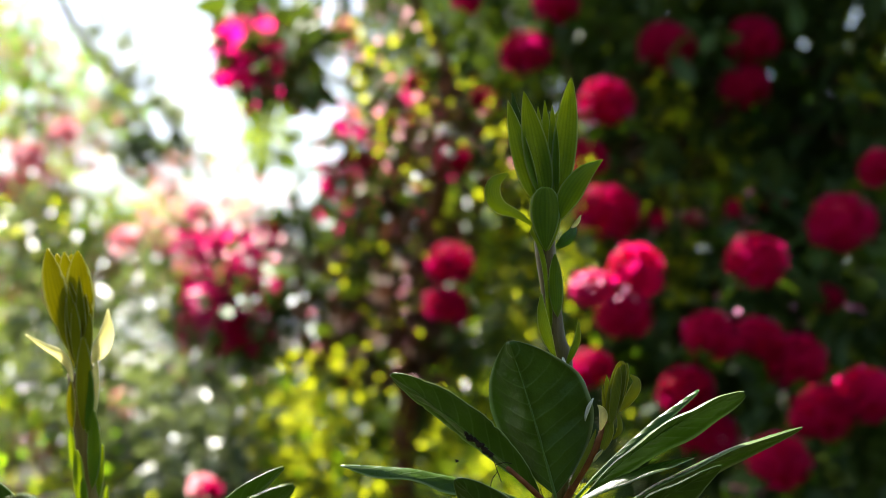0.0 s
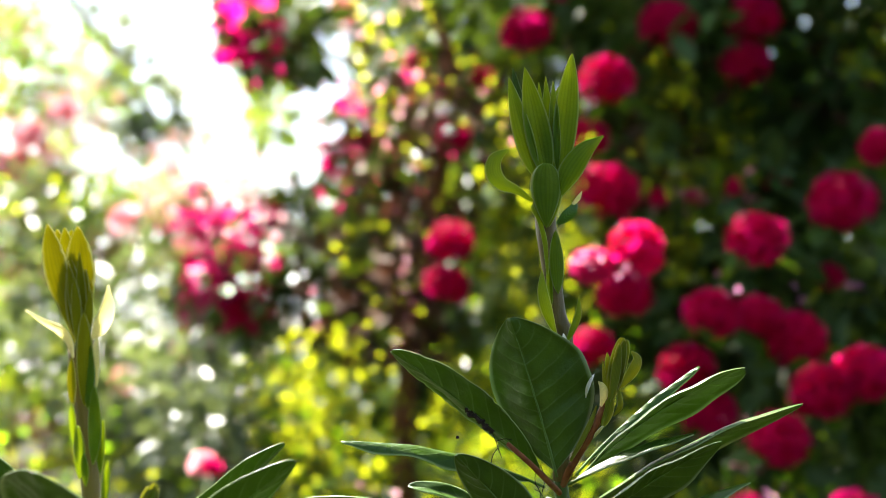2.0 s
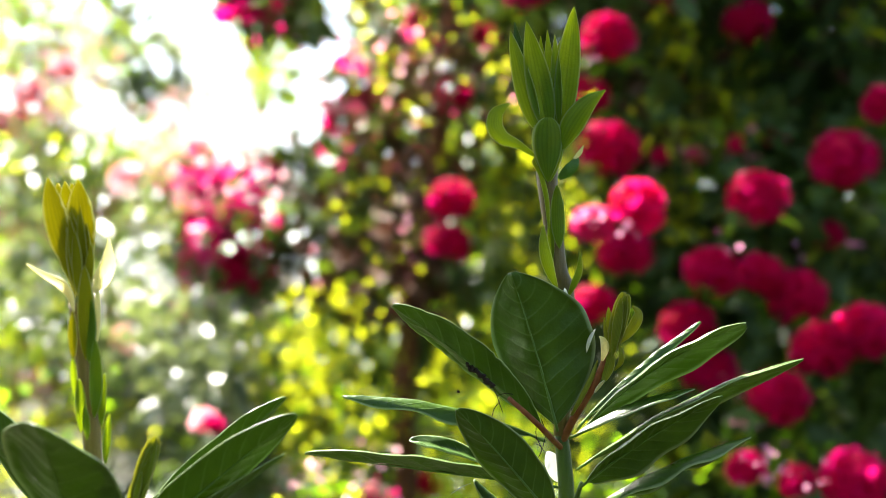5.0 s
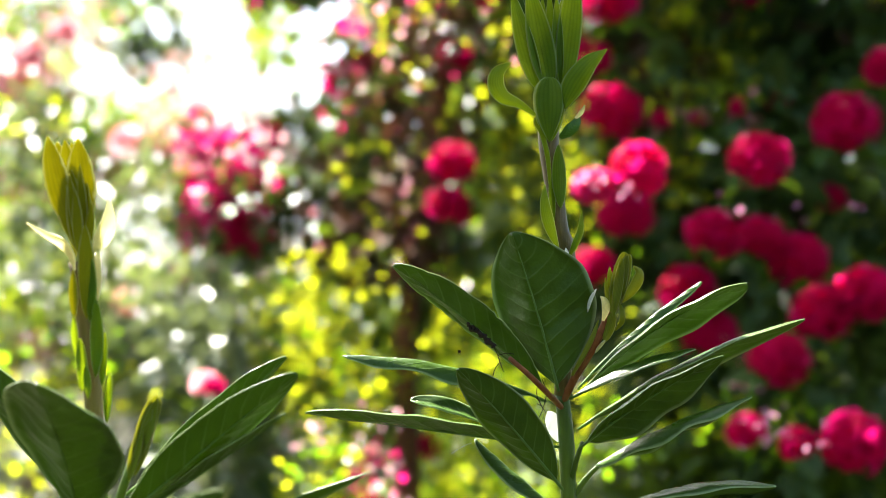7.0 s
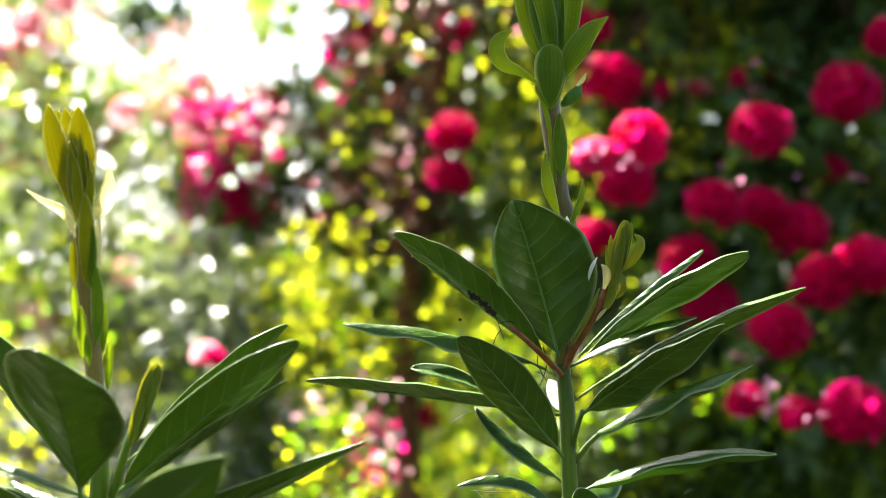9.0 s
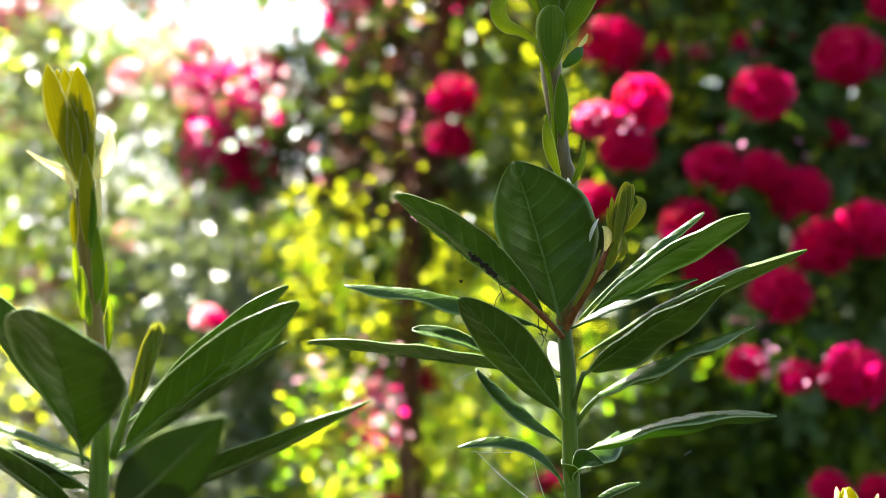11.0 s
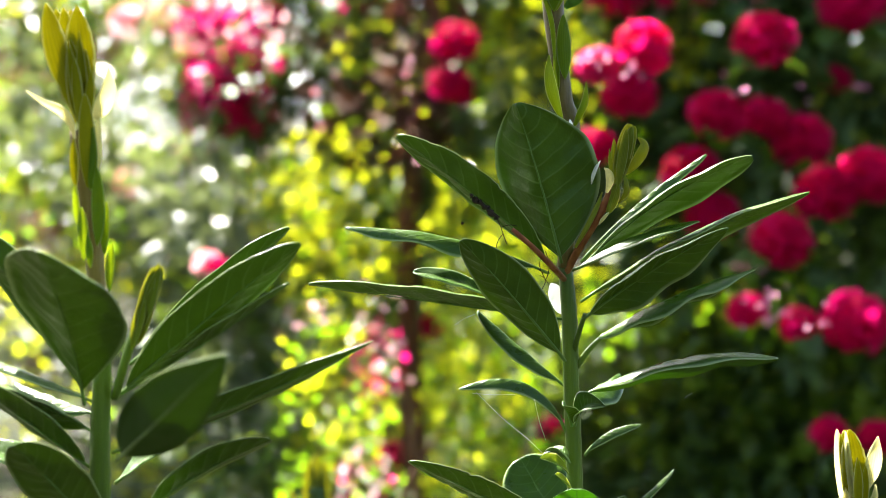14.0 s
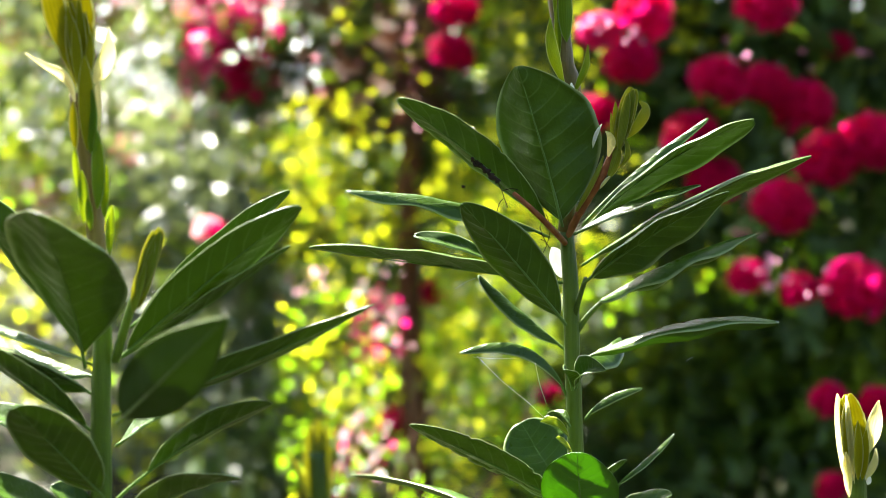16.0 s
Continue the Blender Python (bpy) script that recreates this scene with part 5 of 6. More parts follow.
foliage(pink_tree, [
    (-0.205, 4.10, 1.973, 0.140, 0.20, 0.077, 42),
    (-0.216, 4.05, 1.834, 0.125, 0.20, 0.118, 19),
    (-0.061, 4.05, 1.700, 0.069, 0.20, 0.083, 13),
    (-0.115, 4.00, 1.293, 0.068, 0.20, 0.123, 8),
    (-0.303, 4.10, 1.729, 0.042, 0.20, 0.049, 7),
    (-0.466, 4.20, 1.425, 0.086, 0.20, 0.065, 17),
    (-0.630, 4.60, 1.567, 0.181, 0.20, 0.071, 42),
    (-0.471, 4.40, 1.102, 0.075, 0.20, 0.045, 7),
    (-0.074, 4.00, 1.143, 0.041, 0.20, 0.055, 3),
    (0.167, 4.00, 1.658, 0.034, 0.20, 0.089, 5),
    (-1.319, 5.60, 1.872, 0.191, 0.20, 0.134, 39),
    (-0.357, 4.00, 0.697, 0.055, 0.20, 0.055, 11),
    (-0.165, 3.30, 0.456, 0.051, 0.20, 0.085, 17),
    (-0.119, 3.40, 0.661, 0.046, 0.20, 0.064, 11)
], 0.015, petal_pink, 28, 0.95, "blossom", "scattered pale pink blossom")
foliage(pink_tree, [
    (-0.173, 4.05, 1.735, 0.138, 0.20, 0.159, 16),
    (-0.115, 4.00, 1.293, 0.082, 0.20, 0.150, 12),
    (-0.542, 4.40, 1.486, 0.143, 0.20, 0.128, 16),
    (-0.272, 4.10, 1.262, 0.070, 0.20, 0.119, 6),
    (-0.238, 4.10, 1.580, 0.049, 0.20, 0.042, 12),
    (0.084, 4.00, 1.665, 0.116, 0.20, 0.109, 12),
    (-0.141, 3.50, 0.660, 0.054, 0.20, 0.078, 9)
], 0.017, petal_rose, 27, 0.95, "blossom", "scattered rose blossom")
# white flecks in place of sky seen through the leaves, no real flowers
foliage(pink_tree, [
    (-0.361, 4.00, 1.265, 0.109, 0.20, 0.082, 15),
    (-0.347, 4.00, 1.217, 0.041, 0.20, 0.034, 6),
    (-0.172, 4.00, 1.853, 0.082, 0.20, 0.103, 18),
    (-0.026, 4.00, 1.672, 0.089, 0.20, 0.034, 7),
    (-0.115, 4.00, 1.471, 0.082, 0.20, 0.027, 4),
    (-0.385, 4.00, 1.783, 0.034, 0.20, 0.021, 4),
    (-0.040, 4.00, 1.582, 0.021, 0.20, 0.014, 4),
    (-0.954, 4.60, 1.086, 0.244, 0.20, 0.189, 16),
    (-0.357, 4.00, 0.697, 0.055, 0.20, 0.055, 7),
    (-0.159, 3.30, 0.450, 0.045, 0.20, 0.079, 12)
], 0.012, light_fleck, 25, 1.0, "blossom", "scattered pale flecks for sky gaps and glints")
foliage(pink_tree, [
    (-0.124, 4.05, 1.806, 0.145, 0.20, 0.228, 102),
    (0.022, 4.00, 1.623, 0.137, 0.20, 0.191, 35),
    (-0.101, 4.00, 1.320, 0.096, 0.20, 0.178, 32),
    (0.160, 4.00, 1.693, 0.082, 0.20, 0.123, 43),
    (0.186, 4.00, 1.354, 0.068, 0.20, 0.212, 102),
    (-0.173, 4.10, 0.998, 0.084, 0.20, 0.217, 115),
    (-0.385, 4.20, 1.045, 0.179, 0.20, 0.072, 96),
    (-0.370, 4.20, 0.974, 0.136, 0.20, 0.086, 102),
    (-0.252, 4.00, 1.368, 0.082, 0.20, 0.116, 17),
    (-1.317, 5.30, 1.601, 0.109, 0.20, 0.118, 38),
    (-0.811, 5.00, 1.384, 0.085, 0.20, 0.094, 43),
    (-0.990, 4.60, 0.869, 0.236, 0.20, 0.126, 28)
], 0.018, leaf_sunny, 23, 0.95)
foliage(pink_tree, [
    (-0.102, 5.50, 1.801, 0.320, 0.20, 0.338, 330),
    (-0.365, 5.50, 1.327, 0.357, 0.20, 0.244, 300),
    (-0.687, 5.30, 1.337, 0.136, 0.20, 0.181, 90),
    (-0.535, 5.00, 2.112, 0.145, 0.20, 0.145, 120)
], 0.1, leaf_dark, 26, 0.38)
foliage(pink_tree, [
    (-0.617, 4.700, 1.310, 0.129, 0.25, 0.129, 110),
    (-0.462, 4.000, 1.888, 0.082, 0.20, 0.096, 60),
    (-0.172, 4.800, 1.728, 0.197, 0.30, 0.197, 120),
    (-0.695, 4.900, 1.487, 0.100, 0.30, 0.100, 40),
    (-0.174, 4.000, 0.583, 0.049, 0.15, 0.082, 22),
    (-0.249, 4.000, 0.270, 0.055, 0.15, 0.068, 20)
], 0.045, petal_crimson, 29, 0.85, "blossom", "magenta blossom")
foliage(pink_tree, [
    (-0.674, 4.50, 1.148, 0.054, 0.20, 0.077, 40),
    (-0.595, 4.35, 1.429, 0.126, 0.20, 0.074, 48),
    (-0.601, 4.35, 1.280, 0.059, 0.20, 0.074, 19)
], 0.017, petal_mauve, 54, 0.95, "blossom", "scattered rose blossom")
foliage(pink_tree, [
    (-0.550, 4.30, 1.322, 0.132, 0.20, 0.147, 30)
], 0.07, leaf_dark, 55, 0.38)
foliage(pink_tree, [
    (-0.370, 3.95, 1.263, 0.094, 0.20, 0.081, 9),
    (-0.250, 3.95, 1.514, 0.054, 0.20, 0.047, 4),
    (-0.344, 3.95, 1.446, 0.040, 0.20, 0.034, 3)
], 0.015, light_fleck, 56, 1.0, "blossom", "scattered pale flecks for sky gaps and glints")
foliage(pink_tree, [
    (-0.655, 4.80, 1.356, 0.156, 0.20, 0.205, 170),
    (-0.170, 4.75, 1.804, 0.195, 0.20, 0.292, 150),
    (-0.267, 4.75, 1.426, 0.130, 0.20, 0.276, 120)
], 0.09, leaf_dark, 85, 0.38)
foliage(pink_tree, [
    (-0.604, 4.60, 1.353, 0.126, 0.20, 0.141, 90)
], 0.05, petal_crimson, 86, 0.85, "blossom", "magenta blossom")
foliage(pink_tree, [
    (-0.112, 3.05, 0.818, 0.057, 0.20, 0.057, 12),
    (-0.107, 3.05, 0.727, 0.042, 0.20, 0.047, 14),
    (-0.246, 3.05, 0.803, 0.026, 0.20, 0.031, 7),
    (-0.150, 3.00, 0.529, 0.046, 0.20, 0.062, 10)
], 0.013, petal_pink, 65, 0.95, "blossom", "pale pink blossom")
foliage(pink_tree, [
    (-0.108, 3.08, 0.739, 0.042, 0.20, 0.063, 16),
    (-0.137, 3.05, 0.510, 0.052, 0.20, 0.052, 10)
], 0.018, petal_crimson, 66, 0.9, "blossom", "crimson blossom")
foliage(pink_tree, [
    (-0.127, 3.02, 0.781, 0.062, 0.20, 0.098, 7),
    (-0.165, 3.00, 0.514, 0.062, 0.20, 0.077, 9)
], 0.011, light_fleck, 67, 0.95, "blossom", "pale flecks for bright spots")
limbs(pink_tree, (-0.0133, 4.3, 1.603), [(-0.3417, 4.4, 2.0751), (-0.146, 4.5, 1.8609), (-0.4854, 4.2, 1.9276), (0.1804, 4.5, 1.908)], 0.012, 2)
tube("trunk", [(-0.0767, 4.3, -0.0838), (-0.0825, 4.3, 0.3075), (-0.0984, 4.3, 0.6643), (-0.1037, 4.3, 0.9438), (-0.0529, 4.3, 1.263), (-0.0133, 4.3, 1.603), (0.0163, 4.3, 1.8721), (-0.0357, 4.3, 2.0076), (-0.0985, 4.3, 2.1438)], [0.036, 0.034, 0.032, 0.031, 0.028, 0.024, 0.019, 0.015, 0.012], dark_bark, pink_tree, "slim brown trunk", 40, 10, 0.12)
# a crimson head coloured magenta: its sunlit pink is put into the petals
truss(crimson_bush, (0.2501, 2.8, 1.2521), 0.0402, "magenta", 180, 19, "")
truss(pink_tree, (-0.4879, 4.1, 1.8936), 0.0701, "crimson", 200, 19, "")
truss(pink_tree, (-0.4173, 4.1, 1.9367), 0.0561, "crimson", 201, 19, "")
truss(pink_tree, (-0.5453, 4.1, 1.9654), 0.0476, "crimson", 202, 19, "")
truss(pink_tree, (0.0171, 3.8500, 1.3673), 0.06, "crimson", 203, 19, "")
truss(pink_tree, (0.0079, 3.8500, 1.2657), 0.056, "crimson", 204, 19, "")
truss(pink_tree, (0.0231, 4.2, 1.6568), 0.0517, "crimson", 205, 19, "")
truss(pink_tree, (0.1079, 4.4, 1.844), 0.0391, "crimson", 206, 19, "")
truss(pink_tree, (-0.0404, 4.4, 0.6548), 0.0391, "crimson", 207, 19, "")
truss(pink_tree, (-0.1405, 4.5, 0.2789), 0.0523, "crimson", 208, 19, "")
truss(pink_tree, (0.2583, 4.2, 0.4147), 0.0402, "crimson", 209, 19, "")
truss(pink_tree, (-0.1695, 4, 0.5829), 0.0301, "crimson", 210, 19, "")
truss(pink_tree, (-0.2489, 4, 0.2563), 0.0355, "crimson", 211, 19, "")
truss(pink_tree, (-0.6529, 4.6, 1.4636), 0.0566, "crimson", 300, 19, "")
truss(pink_tree, (-0.6117, 4.6, 1.298), 0.0723, "crimson", 301, 19, "")
truss(pink_tree, (-0.6828, 4.6, 1.3216), 0.0472, "crimson", 302, 19, "")
truss(pink_tree, (-0.291, 4.6, 1.6381), 0.0535, "crimson", 304, 19, "")
truss(pink_tree, (-0.4955, 4.6, 1.4953), 0.0535, "crimson", 305, 19, "")
truss(pink_tree, (-0.556, 4.6, 1.2273), 0.0535, "crimson", 306, 19, "")
truss(pink_tree, (-0.228, 4.6, 1.7019), 0.0409, "magenta", 307, 19, "")
truss(pink_tree, (-0.0699, 4.6, 1.926), 0.0440, "magenta", 308, 19, "")
truss(pink_tree, (-0.1006, 4.6, 1.2587), 0.0409, "magenta", 309, 19, "")
truss(pink_tree, (-0.4336, 3.12, 0.8926), 0.0213, "crimson", 390, 19, "")
truss(pink_tree, (-0.4621, 3.2, 0.8937), 0.0295, "pink", 340, 19, "")
truss(pink_tree, (-0.1738, 4, 0.6793), 0.0205, "pink", 341, 19, "")
truss(pink_tree, (-0.2339, 3.8, 0.3639), 0.0234, "pink", 342, 19, "")
truss(pink_tree, (-0.1136, 4.5, 1.1555), 0.0338, "pink", 343, 19, "")
truss(pink_tree, (-0.3013, 5, 2.1554), 0.0615, "pink", 344, 19, "")
tube("twig", [(-0.3898, 4, 1.4644), (-0.3482, 4, 1.3956), (-0.3, 4, 1.3612), (-0.2355, 4, 1.3434)], [0.00547, 0.00820, 0.00957, 0.00684], bark, pink_tree, "pale bare twig", 14, 6, 0.1)
leaf(pink_tree, (-0.3234, 4.2, 1.5667), (-0.4026, 4.2, 1.5521), 0.0316, 60, top=leaf_dark, under=leaf_dark, rib=0)

pale_bush = plant("rhododendron_bush", (-1.560, 6.200, 0), "pale pink rhododendron bush in full sun", "bush")
limbs(pale_bush, (-1.560, 6.200, 0), [(-1.5874, 6.2, 1.8897), (-1.261, 6.3, 1.5763)], 0.022, 3)
foliage(pale_bush, [
    (-1.386, 5.600, 1.312, 0.211, 0.15, 0.230, 90),
    (-1.247, 5.600, 1.045, 0.191, 0.15, 0.115, 60)
], 0.08, leaf_dark, 30)
foliage(pale_bush, [
    (-1.167, 6.500, 1.547, 0.244, 0.20, 0.156, 90),
    (-1.404, 7.200, 2.468, 0.148, 0.20, 0.221, 50)
], 0.045, leaf_grey, 31)
foliage(pale_bush, [
    (-0.660, 6.000, 2.041, 0.092, 0.20, 0.082, 50),
    (-0.711, 6.000, 1.927, 0.082, 0.20, 0.062, 30)
], 0.06, leaf_mid, 32)
foliage(pale_bush, [
    (-1.652, 6.200, 1.933, 0.148, 0.40, 0.233, 150),
    (-1.643, 6.200, 1.505, 0.233, 0.40, 0.254, 220),
    (-1.325, 6.400, 1.584, 0.241, 0.30, 0.087, 90),
    (-1.816, 6.600, 2.539, 0.090, 0.40, 0.203, 90),
    (-1.480, 6.000, 1.082, 0.246, 0.40, 0.226, 300)
], 0.08, leaf_mid, 33)
foliage(pale_bush, [
    (-1.628, 6.600, 2.285, 0.248, 0.30, 0.383, 294),
    (-1.375, 6.500, 2.018, 0.267, 0.30, 0.267, 182),
    (-1.524, 6.400, 1.650, 0.328, 0.30, 0.197, 105),
    (-1.044, 6.300, 1.511, 0.301, 0.30, 0.172, 98),
    (-0.955, 6.400, 1.827, 0.416, 0.30, 0.131, 77),
    (-1.120, 6.300, 1.555, 0.258, 0.20, 0.151, 118)
], 0.026, leaf_lime, 34, 0.65)
foliage(pale_bush, [
    (-0.820, 5.200, 0.926, 0.231, 0.20, 0.160, 200),
    (-1.316, 5.800, 1.320, 0.278, 0.30, 0.218, 260),
    (-0.932, 6.000, 1.451, 0.308, 0.30, 0.185, 200)
], 0.03, leaf_glint, 35, 0.5)
foliage(pale_bush, [
    (-1.523, 6.300, 2.286, 0.129, 0.20, 0.129, 209),
    (-1.443, 6.300, 2.121, 0.108, 0.20, 0.086, 114),
    (-1.646, 6.300, 2.474, 0.086, 0.20, 0.108, 95),
    (-1.201, 6.200, 1.708, 0.339, 0.20, 0.076, 285),
    (-0.753, 6.200, 1.686, 0.148, 0.20, 0.064, 76),
    (-1.604, 6.200, 1.675, 0.127, 0.20, 0.127, 171)
], 0.037, leaf_lime, 36, 0.6)
foliage(pale_bush, [
    (-1.390, 6.100, 1.645, 0.292, 0.40, 0.146, 874),
    (-1.546, 6.000, 1.327, 0.205, 0.30, 0.164, 114),
    (-1.649, 6.400, 2.451, 0.131, 0.30, 0.241, 266),
    (-1.400, 6.400, 2.138, 0.175, 0.30, 0.131, 114),
    (-1.113, 6.200, 1.526, 0.275, 0.30, 0.106, 380),
    (-1.432, 5.800, 1.162, 0.198, 0.30, 0.238, 114),
    (-0.923, 5.600, 1.045, 0.230, 0.30, 0.115, 45),
    (-1.343, 6.200, 1.335, 0.191, 0.30, 0.127, 95),
    (-1.630, 7.000, 2.357, 0.191, 0.30, 0.239, 285),
    (-1.419, 6.600, 2.055, 0.135, 0.30, 0.135, 114)
], 0.034, leaf_mid, 37, 0.55)
# pink blossom with its shade put into the petal colour
foliage(pale_bush, [
    (-1.545, 6.200, 1.911, 0.233, 0.30, 0.212, 294),
    (-1.419, 6.200, 2.040, 0.170, 0.30, 0.170, 182),
    (-0.940, 6.300, 1.815, 0.409, 0.30, 0.129, 210),
    (-1.103, 6.200, 1.569, 0.233, 0.20, 0.127, 105),
    (-1.623, 6.300, 2.408, 0.129, 0.30, 0.129, 35),
    (-1.219, 6.000, 1.410, 0.123, 0.30, 0.103, 28),
    (-1.181, 6.000, 1.595, 0.123, 0.30, 0.103, 62),
    (-1.528, 6.000, 1.471, 0.164, 0.30, 0.103, 49),
    (-1.220, 6.000, 1.451, 0.123, 0.30, 0.082, 42),
    (-1.553, 6.200, 2.300, 0.127, 0.30, 0.106, 84),
    (-0.729, 6.000, 1.616, 0.123, 0.30, 0.123, 84),
    (-1.358, 5.600, 0.875, 0.115, 0.30, 0.115, 28)
], 0.03, petal_pink_shade, 38, 0.85, "blossom", "pale pink blossom")
tube("branch", [(-1.6873, 7, 2.824), (-1.5615, 7, 2.5776), (-1.3884, 7, 2.3569), (-1.2402, 7, 2.1374), (-1.0934, 7, 1.9674)], [0.01914, 0.02153, 0.01914, 0.01435, 0.00718], bark, pale_bush, "hazy bare branch", 16, 7, 0.15)
# grey leaves in place of the bright haze around the branch
foliage(pale_bush, [(-1.414, 7.000, 2.455, 0.110, 0.20, 0.170, 130), (-1.289, 7.000, 2.162, 0.190, 0.20, 0.190, 260), (-1.166, 7.000, 2.016, 0.150, 0.20, 0.120, 150)], 0.09, leaf_grey, 39)
foliage(pale_bush, [
    (-1.058, 5.00, 1.324, 0.282, 0.20, 0.171, 130),
    (-1.058, 4.90, 1.069, 0.251, 0.20, 0.151, 110),
    (-0.627, 4.80, 1.021, 0.115, 0.20, 0.164, 120),
    (-0.512, 4.70, 0.353, 0.129, 0.20, 0.297, 170),
    (-1.344, 5.30, 1.601, 0.082, 0.20, 0.118, 40)
], 0.08, leaf_grey, 29, 0.38)
foliage(pale_bush, [
    (-1.219, 6.60, 1.565, 0.417, 0.20, 0.214, 320),
    (-1.035, 6.40, 1.233, 0.241, 0.20, 0.109, 110)
], 0.05, leaf_lime, 71, 0.5)
foliage(pale_bush, [
    (-1.200, 6.50, 1.569, 0.411, 0.20, 0.178, 150),
    (-0.709, 5.60, 1.620, 0.163, 0.20, 0.134, 90)
], 0.04, petal_pink_shade, 72, 0.85, "blossom", "pink blossom in a shaded tone")
foliage(pale_bush, [
    (-1.309, 6.90, 1.562, 0.448, 0.20, 0.200, 170)
], 0.08, leaf_grey, 73, 0.38)
# white flecks added for the glare between leaves, here and in the next white set
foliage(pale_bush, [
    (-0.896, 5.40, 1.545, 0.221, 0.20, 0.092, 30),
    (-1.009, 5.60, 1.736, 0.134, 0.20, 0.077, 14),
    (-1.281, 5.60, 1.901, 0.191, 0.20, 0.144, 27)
], 0.016, light_fleck, 74, 0.95, "blossom", "pale flecks for sky glare between the leaves")
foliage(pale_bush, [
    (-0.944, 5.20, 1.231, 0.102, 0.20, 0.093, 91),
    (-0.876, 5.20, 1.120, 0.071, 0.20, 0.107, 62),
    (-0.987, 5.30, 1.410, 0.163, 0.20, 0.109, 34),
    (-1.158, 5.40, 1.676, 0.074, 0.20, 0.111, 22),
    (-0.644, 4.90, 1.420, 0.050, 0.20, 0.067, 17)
], 0.022, light_fleck, 75, 0.95, "blossom", "pale flecks for sky glare between the leaves")
truss(pale_bush, (-0.9686, 5.1000, 1.0295), 0.055, "pink", 413, 19, "")
foliage(pale_bush, [
    (-1.762, 7.30, 1.702, 0.200, 0.20, 0.324, 420),
    (-1.354, 7.20, 1.570, 0.234, 0.20, 0.197, 300),
    (-1.519, 7.20, 1.152, 0.406, 0.20, 0.271, 420)
], 0.11, leaf_mid, 76, 0.4)
foliage(pale_bush, [
    (-1.488, 6.00, 1.523, 0.123, 0.20, 0.277, 130),
    (-0.921, 5.60, 1.668, 0.105, 0.20, 0.086, 40)
], 0.05, petal_pink_shade, 77, 0.85, "blossom", "pink blossom in a shaded tone")
foliage(pale_bush, [
    (-1.393, 5.70, 1.453, 0.136, 0.20, 0.292, 110)
], 0.07, leaf_grey, 78, 0.4)
foliage(pale_bush, [
    (-1.158, 6.20, 1.718, 0.191, 0.20, 0.106, 70),
    (-1.485, 6.10, 1.719, 0.156, 0.20, 0.094, 40)
], 0.04, leaf_lime, 79, 0.55)
truss(pale_bush, (-1.5237, 5.8, 1.7785), 0.0595, "pink", 400, 19, "")
truss(pale_bush, (-1.4144, 5.8, 1.7986), 0.0515, "pink", 401, 19, "")
truss(pale_bush, (-1.4658, 5.8, 1.879), 0.0674, "pink", 402, 19, "")
truss(pale_bush, (-1.3377, 5.8, 1.9696), 0.0515, "pink", 403, 19, "")
truss(pale_bush, (-1.112, 5.8, 1.5884), 0.0555, "pink", 404, 19, "")
truss(pale_bush, (-0.7238, 5.8, 1.5585), 0.0555, "pink", 405, 19, "")
truss(pale_bush, (-1.4262, 5.8, 0.8668), 0.0595, "pink", 406, 19, "")

# unseen canopy and its limbs, added to shade the crimson heads
foliage(pink_tree, [
    (0.45, 4.45, 2.62, 0.55, 0.40, 0.20, 781),
    (0.18, 4.01, 2.55, 0.62, 0.35, 0.17, 860)
], 0.11, leaf_dark, 19)
limbs(pink_tree, (-0.0985, 4.3, 2.13), [(0.45, 4.5, 2.65), (0.15, 4.0, 2.55)], 0.013, 12)
# a further unseen clump with its limb, added to shade the magenta cluster
foliage(pink_tree, [
    (-1.12, 5.49, 2.80, 0.28, 0.22, 0.14, 230)
], 0.1, leaf_dark, 17)
limbs(pink_tree, (-0.0985, 4.3, 2.13), [(-1.12, 5.49, 2.78)], 0.012, 18)
truss(pale_bush, (-1.0159, 5.3000, 1.5335), 0.06, "pink", 410, 19, "")
truss(pale_bush, (-1.0028, 5.3000, 1.0196), 0.058, "pink", 411, 19, "")
truss(pale_bush, (-0.7900, 5.3000, 1.6431), 0.045, "pink", 412, 19, "")

sunny_shrub = plant("garden_shrub", (-0.341, 5.200, 0), "low yellow-green shrub lit through by the sun", "bush")
limbs(sunny_shrub, (-0.341, 5.200, 0), [(-0.4446, 5.6, 0.1879), (0.0172, 5.6, 0.3066)], 0.022, 4)
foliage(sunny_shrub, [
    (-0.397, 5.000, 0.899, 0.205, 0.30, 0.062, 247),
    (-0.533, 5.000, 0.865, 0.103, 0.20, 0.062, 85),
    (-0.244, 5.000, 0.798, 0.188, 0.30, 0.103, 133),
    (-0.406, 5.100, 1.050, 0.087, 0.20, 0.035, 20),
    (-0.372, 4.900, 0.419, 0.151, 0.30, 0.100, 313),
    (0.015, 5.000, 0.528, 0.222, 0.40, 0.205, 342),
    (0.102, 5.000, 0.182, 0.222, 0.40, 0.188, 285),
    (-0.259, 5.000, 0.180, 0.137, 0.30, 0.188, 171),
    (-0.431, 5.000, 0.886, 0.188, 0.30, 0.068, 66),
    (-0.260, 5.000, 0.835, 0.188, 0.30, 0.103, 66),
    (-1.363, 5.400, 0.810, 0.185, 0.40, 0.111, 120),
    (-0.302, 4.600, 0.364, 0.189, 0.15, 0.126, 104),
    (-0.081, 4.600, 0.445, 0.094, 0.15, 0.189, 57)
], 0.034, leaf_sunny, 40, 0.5)
